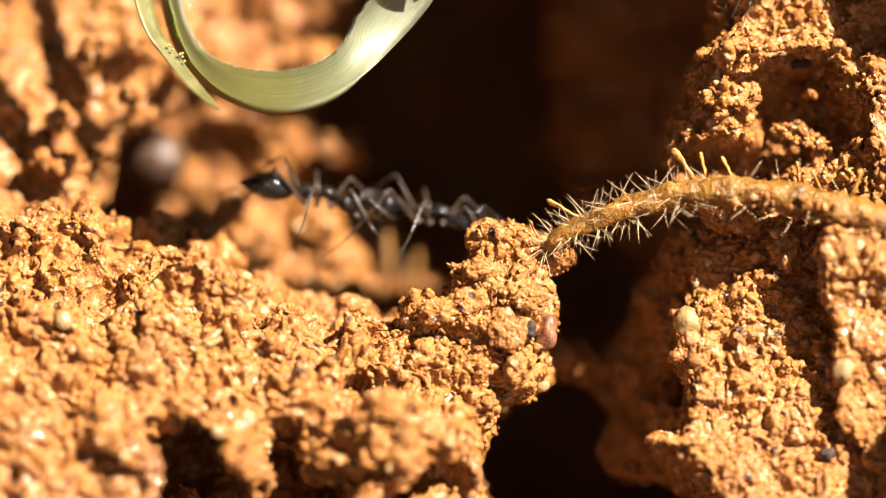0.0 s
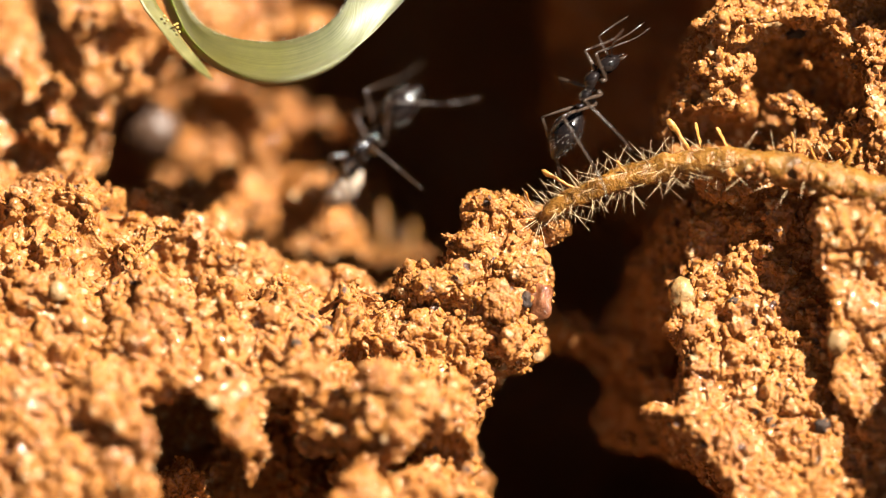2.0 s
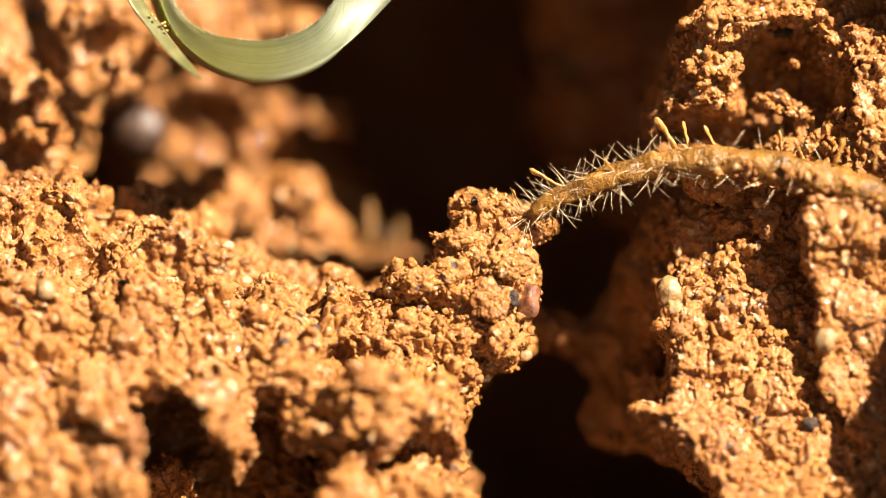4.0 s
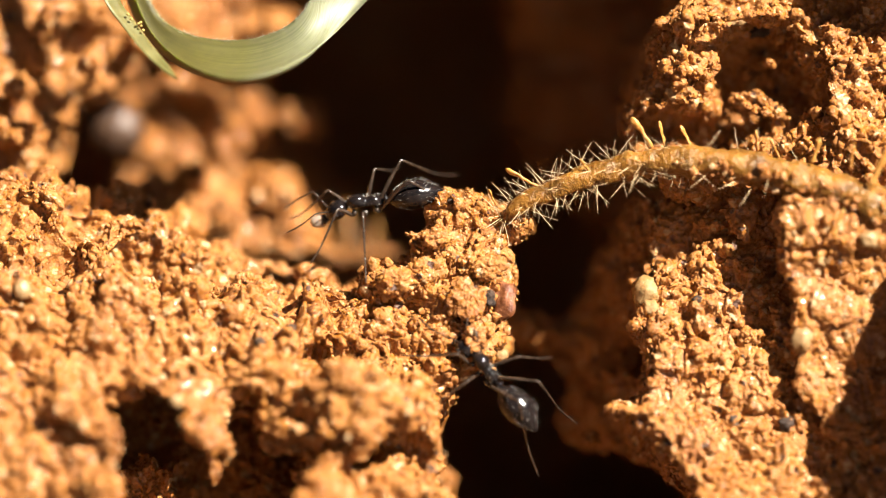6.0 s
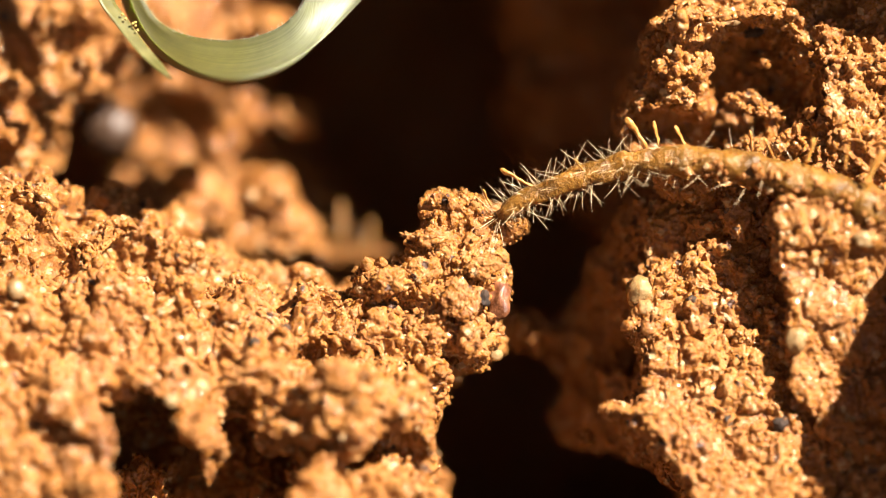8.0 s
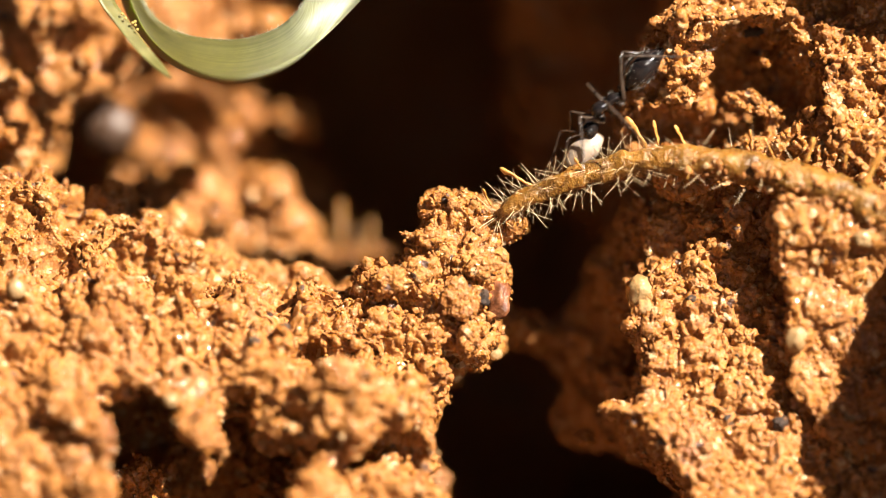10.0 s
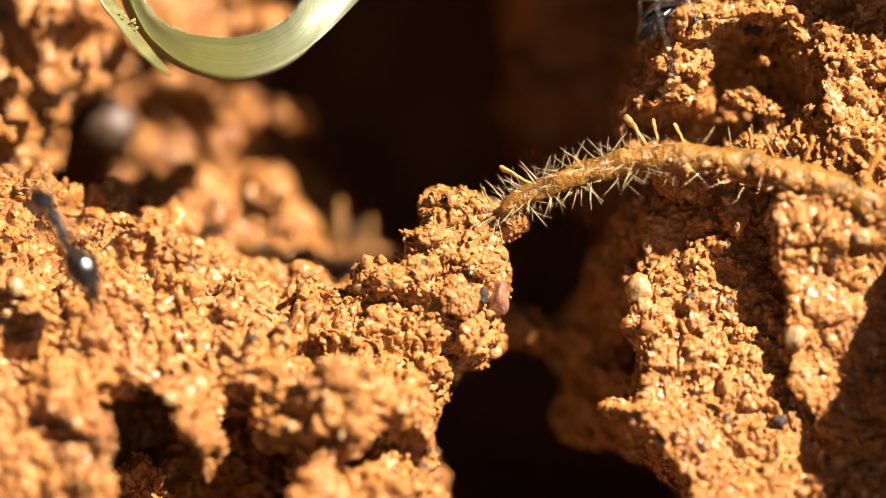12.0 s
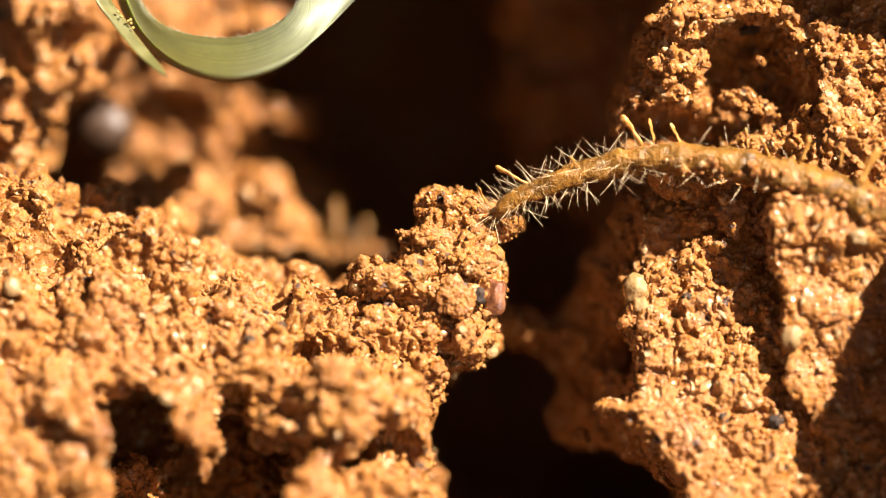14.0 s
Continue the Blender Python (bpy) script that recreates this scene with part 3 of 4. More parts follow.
def ribbon(inner, outer, count, across, thick, bow):
    """A leaf blade between two edges, with thickness and a bowed section; carries a map along and across it."""
    A, B = spline(inner, count), spline(outer, count)
    bm = bmesh.new()
    uv = bm.loops.layers.uv.new("map")
    top, low = [], []
    for i in range(count):
        d = (A[min(i + 1, count - 1)] - A[max(i - 1, 0)]).normalized()
        n = d.cross(B[i] - A[i]).normalized()
        rt, rl = [], []
        for j in range(across + 1):
            f = j / across
            p = A[i].lerp(B[i], f) + n * bow * (4 * f * (1 - f))
            h = thick * (0.35 + 0.65 * math.sqrt(max(0, 1 - (2 * f - 1) ** 2)))
            rt.append((bm.verts.new(p + n * h), (i / (count - 1), f)))
            rl.append((bm.verts.new(p - n * h), (i / (count - 1), f)))
        top.append(rt)
        low.append(rl)

    def quad(*c):
        face = bm.faces.new([v for v, _ in c])
        for loop, (_, m) in zip(face.loops, c):
            loop[uv].uv = m

    for i in range(count - 1):
        for j in range(across):
            quad(top[i][j], top[i + 1][j], top[i + 1][j + 1], top[i][j + 1])
            quad(low[i][j], low[i][j + 1], low[i + 1][j + 1], low[i + 1][j])
        quad(top[i][0], low[i][0], low[i + 1][0], top[i + 1][0])
        quad(top[i][across], top[i + 1][across], low[i + 1][across], low[i][across])
    for r in (0, count - 1):
        for j in range(across):
            quad(top[r][j], top[r][j + 1], low[r][j + 1], low[r][j])
    bmesh.ops.recalc_face_normals(bm, faces=bm.faces)
    return bm


LEAF = leaf_material()
FUZZ = plain("pale_fuzz", (0.396, 0.382, 0.274), (0.504, 0.475, 0.36), rough=0.4)


def curled_leaf():
    inner = [plan(u, v, y) for u, v, y in ((228, -330, 3.2), (226, -150, 2.8), (238, -50, 2.4), (256, 5, 2.0), (285, 42, 1.6), (340, 66, 1.2), (420, 72, 0.8), (485, 54, 0.1), (525, 22, -0.5), (552, -25, -1.0), (592, -75, -1.4), (655, -122, -1.6), (736, -150, -1.7))]
    outer = [plan(u, v, y) for u, v, y in ((190, -330, 2.5), (188, -150, 2.2), (220, -40, 1.8), (238, 20, 1.2), (268, 72, 0.4), (322, 116, -1.4), (398, 140, -3.4), (480, 126, -3.0), (560, 78, -1.0), (618, 22, 0.6), (668, -35, 1.0), (708, -95, 0.4), (740, -152, -1.4))]
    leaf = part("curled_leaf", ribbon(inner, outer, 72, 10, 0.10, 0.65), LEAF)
    tagged(leaf, "pale green curled leaf blade with fine downy hairs", "leaf")
    bm = bmesh.new()
    rnd = random.Random(5)
    A = spline(inner, 400)
    for i in range(90, 330):
        for _ in range(rnd.randrange(3)):
            p = A[i] + Vector((rnd.uniform(-.04, .04), rnd.uniform(-.1, .1), rnd.uniform(-.04, .02)))
            d = Vector((rnd.uniform(-0.6, 0.3), rnd.uniform(-0.5, 0.3), rnd.uniform(0.1, 1))).normalized() * rnd.uniform(0.05, 0.24)
            hair_into(bm, p, d)
    part("downy_hairs", bm, FUZZ, leaf, "short pale down along the leaf margin")
    return leaf


def hair_into(bm, p, d, r=0.009):
    """A needle of three sides."""
    e = d.cross(Vector((0.3, 0.8, 0.5))).normalized() * r
    g = d.cross(e).normalized() * r
    a = [bm.verts.new(p + e), bm.verts.new(p - 0.5 * e + 0.87 * g), bm.verts.new(p - 0.5 * e - 0.87 * g)]
    t = bm.verts.new(p + d)
    for k in range(3):
        bm.faces.new((a[k], a[k - 1], t))


curled_leaf()


def pointed_blade():
    """The narrow bract that hangs beside the leaf."""
    left = [plan(u, v, y) for u, v, y in ((110, -330, -0.2), (140, -120, -0.4), (168, -12, -0.5), (203, 42, -0.8), (244, 94, -1.5), (277, 124, -2.1), (302, 140, -2.6))]
    right = [plan(u, v, y) for u, v, y in ((160, -330, 0.4), (176, -120, 0.3), (196, -12, 0.1), (226, 36, -0.4), (262, 85, -1.2), (289, 118, -1.9), (303, 139, -2.6))]
    blade = part("bract", ribbon(left, right, 40, 4, 0.06, -0.08), BRACT)
    tagged(blade, "narrow yellow-green pointed bract with crumbs on it", "leaf")
    rnd = random.Random(8)
    for u, v in ((214, 34), (222, 42), (232, 46), (228, 40), (236, 54), (208, 26)):
        c = part("soil_speck", lump((0.07, 0.06, 0.06), 1, 0.3, u), SPECK, blade, "yellow crumb stuck to the bract")
        c.matrix_basis = place(plan(u + 9 + rnd.uniform(-3, 3), v, -0.62 - 0.012 * (v - 30)))


BRACT = plain("bract_green", (0.078, 0.070, 0.016), (0.125, 0.112, 0.036), 1.2, 0.5, 0.02, subsurface=0.2)
SPECK = plain("yellow_crumb", (0.324, 0.216, 0.0504), (0.396, 0.288, 0.0864), 5, 0.5, 0.02)
pointed_blade()

# ---- the hairy root across the crack
ROOT = plain("root_skin", (0.095, 0.041, 0.006), (0.27, 0.122, 0.019), 1.2, 0.34, 0.14, subsurface=0.35)
HAIR = plain("root_hair", (0.58, 0.38, 0.18), (0.80, 0.62, 0.38), 1.0, 0.2, 0.0, coat=0.5)
CLUB = plain("club_hair", (0.30, 0.13, 0.022), (0.44, 0.235, 0.060), 2.0, 0.4, 0.03, subsurface=0.4)


def hairy_root():
    line = [plan(u, v, y) for u, v, y in ((840, 412, 1.2), (892, 376, 0.3), (950, 343, 0.0), (1040, 310, -0.2), (1120, 292, -0.4), (1200, 284, -0.7), (1290, 294, -1.0), (1370, 310, -1.3), (1450, 332, -1.6), (1560, 376, -1.9), (1720, 440, -2.3), (1850, 480, -2.6))]
    pts = spline(line, 90)
    rad = []
    for i in range(90):
        f = i / 89
        rad.append((0.16 + 0.26 * min(f, 0.2) / 0.2 + 0.10 * min(max(0, f - 0.2), 0.15) / 0.15 + 0.50 * max(0, f - 0.35)) * (1 + 0.07 * math.sin(i * 1.7) + 0.06 * math.sin(i * 0.63 + 1)))
    skin_bm = tube(bmesh.new(), pts, rad, 20)
    for v in skin_bm.verts:
        v.co += 0.14 * noise.noise_vector(v.co * 1.4) + 0.09 * noise.noise_vector(v.co * 3.6)
    root = part("hairy_root", skin_bm, ROOT)
    tagged(root, "brown translucent root with pale bristly hairs", "root")
    rnd = random.Random(21)
    kinds = []
    for k in range(5):
        bm = bmesh.new()
        bend = Vector((rnd.uniform(-0.2, 0.2), rnd.uniform(-0.2, 0.2), 0))
        tube(bm, [Vector((0, 0, 0)), Vector((0, 0, 0.4)) + bend * 0.3, Vector((0, 0, 0.75)) + bend * 0.7, Vector((0, 0, 1.05)) + bend * 1.3], [0.012, 0.010, 0.008, 0.004], 4)
        kinds.append(bm)
    fine = []
    for k, bm in enumerate(kinds):
        h = part("bristle", bm, HAIR, root)
        fine.append(h)
    n = 0
    used = set()
    while n < 295:
        f = min(0.97, abs(rnd.gauss(0.26, 0.13)) if n < 255 else rnd.uniform(0.1, 0.95))
        f = max(f, 0.06)
        i = int(f * 88)
        d = (pts[i + 1] - pts[i]).normalized()
        q = rnd.uniform(0, 2 * math.pi)
        side = Vector((0, -1, 0)).cross(d).normalized()
        out = (side * math.sin(q) + Vector((0, -1, 0)) * math.cos(q))
        if out.y > 0.5:
            continue
        lean = (out - d * rnd.uniform(-1.0, 1.2) + 0.6 * Vector((rnd.uniform(-1, 1), rnd.uniform(-1, 0.4), rnd.uniform(-1, 1)))).normalized()
        p = pts[i].lerp(pts[i + 1], rnd.random()) + out * rad[i] * 0.9
        m = place(p, cross_turn(lean, rnd.uniform(0, 6)), 0.42 + 0.75 * rnd.random() ** 1.3)
        k = rnd.randrange(5)
        if k not in used:
            used.add(k)
            fine[k].matrix_basis = m
        else:
            again(fine[k], m, root)
        n += 1
    # thicker, club-headed hairs
    bm = bmesh.new()
    zs = [0, 0.25, 0.55, 0.8, 0.95, 1.08, 1.15]
    tube(bm, [Vector((0.03 * math.sin(3 * z), 0, z)) for z in zs], [0.10, 0.075, 0.08, 0.105, 0.125, 0.11, 0.05], 10, 0.6)
    bmesh.ops.subdivide_edges(bm, edges=bm.edges, cuts=1, use_grid_fill=True)
    for v in bm.verts:
        v.co += 0.045 * noise.noise_vector(v.co * 7.0)
    club = part("club_hair", bm, CLUB, root, "amber club-headed hair")
    spots = [(942, 332, 886, 300, 0.0), (1142, 262, 1108, 210, -0.2), (1214, 264, 1194, 224, -0.4), (868, 366, 854, 336, 0.2), (1032, 302, 1016, 282, -0.6), (1168, 262, 1156, 216, 0.1),
             (1372, 286, 1352, 246, -1.2), (1494, 300, 1500, 258, -2.0), (1530, 330, 1562, 268, -2.6), (1482, 372, 1464, 420, -2.8), (1222, 300, 1216, 318, -1.4), (1425, 290, 1440, 246, -1.8), (1330, 268, 1326, 232, -0.6)]
    for j in range(290):
        i = int(36 + 51 * rnd.random() ** 0.7)
        q = rnd.uniform(-0.3, 2.2)
        side = Vector((0, -1, 0)).cross(pts[i + 1] - pts[i]).normalized()
        out = side * math.sin(q) * -1 + Vector((0, -1, 0)) * math.cos(q)
        r = 0.05 + 0.22 * rnd.random() ** 2.4
        if j == 0:
            crumb = part("soil_crumb", lump((1, 0.85, 0.8), 2, 0.8, 3, 1.7), SOIL, root, "soil crumb stuck to the root")
            crumb.matrix_basis = place(pts[i] + out * rad[i], Matrix(), r)
        else:
            again(crumb, place(pts[i] + out * rad[i], Euler((j, 2 * j, j)).to_matrix().to_4x4(), r), root)
    for j, (u0, v0, u1, v1, y) in enumerate(spots):
        a, b = plan(u0, v0, y), plan(u1, v1, y - 0.15)
        m = place(a, cross_turn(b - a, j), (b - a).length / 1.12)
        if j == 0:
            club.matrix_basis = m
        else:
            again(club, m, root)
    return root


hairy_root()


def root_stub():
    """Cut stalks that stick out of the soil bed behind the slope."""
    for u0, v0, u1, v1, y, r in ((596, 444, 602, 356, 11.6, 0.22), (568, 444, 562, 385, 11.8, 0.10), (634, 448, 622, 394, 11.6, 0.12), (650, 446, 656, 388, 11.8, 0.16)):
        a, b = plan(u0, v0, y), plan(u1, v1, y)
        pts = spline([a, a.lerp(b, 0.5) + Vector((0.05, 0, 0)), b], 7)
        s = part("root_stub", tube(bmesh.new(), pts, [r, r, r * 1.05, r, r * 0.95, r * 0.8, r * 0.35], 9), ROOT)
        tagged(s, "short tan stub of a root standing in the soil", "root", "root stubs in the bed")


root_stub()

# ---- single mineral grains and specks set in the soil
GLASS = plain("clear_quartz", (0.62, 0.33, 0.10), (0.80, 0.56, 0.28), 1.6, 0.08, 0.06, transmission=0.65)
MILK = plain("milky_quartz", (0.274, 0.144, 0.0504), (0.403, 0.266, 0.13), 2.0, 0.25, 0.06, transmission=0.2)
GARNET = plain("red_brown_grain", (0.09, 0.028, 0.010), (0.23, 0.085, 0.034), 2.4, 0.22, 0.06, subsurface=0.3, coat=0.4)
IRON = plain("black_iron_grain", (0.014, 0.008, 0.005), (0.055, 0.027, 0.013), 4.0, 0.62, 0.08)


def surface_at(key, u, v):
    """The nearest point of a clod's front under that place of the plan."""
    P, N = SURFACES[key]
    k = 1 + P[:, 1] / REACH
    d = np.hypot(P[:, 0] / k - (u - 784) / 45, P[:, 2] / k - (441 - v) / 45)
    near = np.where(d < 0.12)[0]
    if len(near) == 0:
        near = np.array([int(d.argmin())])
    i = near[int(P[near, 1].argmin())]
    return Vector(P[i].tolist()), Vector(N[i].tolist())


GRAINS = [
    ("quartz_grain", GLASS, "translucent honey-coloured quartz grain in the soil", "column", 1124, 510, (0.62, 0.5, 0.66), 0.3),
    ("quartz_grain", GLASS, "small clear quartz grain below a larger one", "column", 1136, 542, (0.32, 0.3, 0.36), 0.3),
    ("quartz_grain", MILK, "cream quartz grain set in the shoulder of soil", "shoulder", 1402, 604, (0.42, 0.4, 0.55), 0.35),
    ("quartz_grain", MILK, "grey glassy quartz grain under the root", "shoulder", 1522, 432, (0.46, 0.35, 0.32), 0.35),
    ("quartz_grain", MILK, "white quartz grain in the slope", "bank", 30, 508, (0.35, 0.3, 0.4), 0.2),
    ("quartz_grain", GLASS, "clear droplet-like quartz grain under the clump", "bridge", 876, 626, (0.3, 0.3, 0.26), 0.1),
    ("quartz_grain", MILK, "pale quartz sliver on the upper wall", "upper", 1292, 46, (0.62, 0.3, 0.22), 0.3),
    ("quartz_grain", MILK, "pale quartz grain on the lower slope", "bank", 298, 706, (0.3, 0.3, 0.28), 0.2),
    ("seed_grain", GARNET, "glossy red-brown rounded grain in the clump", "bridge", 886, 528, (0.50, 0.46, 0.72), 0.5),
    ("seed_grain", GARNET, "small red-brown grain on the ridge", "bank", 540, 548, (0.2, 0.2, 0.24), 0.15),
    ("seed_grain", GARNET, "small brown grain on the clump", "bridge", 790, 484, (0.2, 0.2, 0.24), 0.15),
    ("iron_grain", IRON, "black angular iron grain beside a red one", "bridge", 864, 526, (0.26, 0.34, 0.42), 0.5),
    ("iron_grain", IRON, "black iron grain in the slope", "bank", 440, 606, (0.22, 0.2, 0.26), 0.5),
    ("iron_grain", IRON, "black iron grain on the ridge", "bank", 512, 580, (0.2, 0.2, 0.2), 0.5),
    ("iron_grain", IRON, "dark grain on the column", "column", 1300, 632, (0.18, 0.15, 0.2), 0.5),
    ("iron_grain", IRON, "dark grain low on the column", "column", 1385, 746, (0.32, 0.2, 0.28), 0.5),
    ("iron_grain", IRON, "dark glassy grain on the column", "column", 1284, 742, (0.18, 0.15, 0.3), 0.5),
    ("iron_grain", IRON, "dark grain on the column", "column", 1215, 528, (0.2, 0.15, 0.14), 0.5),
    ("iron_grain", IRON, "dark stain grain on the upper wall", "upper", 1335, 62, (0.4, 0.2, 0.24), 0.5),
    ("iron_grain", IRON, "blackish grain at the tip of the root", "bridge", 790, 352, (0.14, 0.1, 0.09), 0.5),
    ("iron_grain", IRON, "dark glossy pebble in the back wall", "back_near", 6, 30, (0.3, 0.3, 0.24), 0.3),
    ("soil_flake", SOIL, "flat round flake of soil crust on the clump", "bridge", 816, 530, (0.76, 0.22, 0.80), 0.30),
    ("soil_flake", SOIL, "flat flake of soil crust", "bridge", 692, 503, (0.80, 0.34, 0.62), 0.30),
    ("soil_flake", SOIL, "flat flake of soil crust", "bridge", 748, 482, (0.72, 0.26, 0.60), 0.35),
    ("soil_flake", SOIL, "flat flake of soil crust", "bridge", 856, 476, (0.80, 0.24, 0.52), 0.30),
    ("soil_flake", SOIL, "flat flake of soil crust", "bridge", 762, 428, (0.66, 0.26, 0.42), 0.35),
    ("soil_flake", SOIL, "rounded crust of soil under the clump", "bridge", 826, 604, (0.48, 0.34, 0.66), 0.35),
    ("soil_flake", SOIL, "flat flake of soil crust", "bank", 600, 655, (0.80, 0.40, 0.50), 0.35),
    ("soil_flake", SOIL, "pale splinter of soil crust", "bridge", 712, 408, (0.42, 0.2, 0.14), 0.3),
    ("soil_flake", SOIL, "flat flake of soil crust", "column", 1320, 590, (0.45, 0.2, 0.4), 0.3),
]
for j, (name, mat, label, key, u, v, size, rough) in enumerate(GRAINS):
    p, nrm = surface_at(key, u, v)
    g = part(name, crust(size, j) if name == "soil_flake" else lump(size, 3, rough, j), mat)
    tagged(g, label, "mineral grain", "grains in the soil")
    g.matrix_basis = place(p - nrm * (0.02 if name == "soil_flake" else 0.22 if mat is GARNET else 0.12 if mat is not IRON else 0.14), Matrix.Rotation(0.3 * math.sin(j), 4, "Y"))


STONE = plain("dark_pebble", (0.03, 0.015, 0.008), (0.075, 0.039, 0.021), 0.8, 0.42, 0.12)
pebble = part("pebble", lump((1.15, 1.0, 1.05), 3, 0.18, 4), STONE)
tagged(pebble, "dark rounded pebble lodged in the back of the crack", "pebble")
pebble.matrix_basis = place(plan(196, 230, 10.5))


# ---- ants
CHITIN = plain("ant_chitin", (0.004, 0.0035, 0.004), (0.012, 0.008, 0.007), 6.0, 0.15, 0.004)
LIMB = plain("ant_limb", (0.018, 0.012, 0.009), (0.055, 0.036, 0.025), 2.0, 0.24, 0.003, coat=0.6)
SETA = plain("ant_bristle", (0.20, 0.18, 0.15), (0.34, 0.31, 0.27), 2.0, 0.25, 0.0)
EYE_MAT = plain("ant_eye", (0.01, 0.01, 0.01), (0.02, 0.02, 0.02), 6.0, 0.1)
LARVA = plain("larva_skin", (0.23, 0.173, 0.13), (0.331, 0.266, 0.209), 1.2, 0.35, 0.02, subsurface=0.4)

HIPS = [(0.62, 0.17, -0.20), (0.22, 0.19, -0.24), (-0.18, 0.18, -0.22)]
REST = [62, -12, -72]  # degrees by which the legs point forward, front to hind


def body_of(stations, squash=0.92):
    """A body segment turned from (x, z, radius) stations."""
    bm = bmesh.new()
    pts = [Vector((x, 0, z)) for x, z, r in stations]
    rings = []
    for (x, z, r) in stations:
        rings.append([bm.verts.new((x, r * math.cos(q), z + squash * r * math.sin(q))) for q in (2 * math.pi * k / 14 for k in range(14))])
    for a, b in zip(rings, rings[1:]):
        for k in range(14):
            bm.faces.new((a[k], a[k - 1], b[k - 1], b[k]))
    bm.faces.new(rings[0])
    bm.faces.new(rings[-1][::-1])
    bmesh.ops.recalc_face_normals(bm, faces=bm.faces)
    return bm


def oval(x0, x1, z, r, n=11, back=1.0):
    """Stations of a rounded segment."""
    out = []
    for i in range(n):
        f = i / (n - 1)
        q = math.pi * (0.02 + 0.96 * f)
        out.append((x0 + (x1 - x0) * (1 - math.cos(math.pi * f)) / 2, z, max(0.02, r * math.sin(q) ** back)))
    return out


def leg_mesh(row, side):
    bm = bmesh.new()
    k = (1.0, 1.15, 1.6)[row]
    a = Vector((0, 0, 0))
    b = a + Vector((0, 0.14 * side, -0.20))
    c = b + Vector((0, 0.85 * side * k, 0.95 * k))
    d = c + Vector((0, 0.95 * side * k, -1.15 * k))
    e = d + Vector((0, 0.75 * side * k, -0.55 * k))
    tube(bm, [a, b], [0.12, 0.08], 7)
    tube(bm, spline([b, b.lerp(c, 0.5) + Vector((0, 0, 0.05)), c], 8), [0.05, 0.075, 0.088, 0.088, 0.08, 0.062, 0.05, 0.048], 7)
    tube(bm, spline([c, c.lerp(d, 0.5), d], 7), [0.042, 0.05, 0.055, 0.05, 0.046, 0.042, 0.036], 6)
    tube(bm, spline([d, d.lerp(e, 0.4) + Vector((0, 0, -0.06)), e], 7), [0.04, 0.034, 0.036, 0.03, 0.033, 0.028, 0.022], 5)
    return bm


def antenna_mesh(side):
    bm = bmesh.new()
    a = Vector((0, 0, 0))
    b = Vector((0.55, 0.52 * side, 0.48))
    c = Vector((1.15, 0.62 * side, 0.05))
    d = Vector((1.75, 0.55 * side, -0.35))
    tube(bm, spline([a, a.lerp(b, 0.5) + Vector((0, 0, 0.04)), b], 6), [0.03, 0.028, 0.028, 0.03, 0.032, 0.03], 6)
    tube(bm, spline([b, c, d], 9), [0.024, 0.026, 0.028, 0.03, 0.032, 0.034, 0.036, 0.034, 0.018], 6)
    return bm


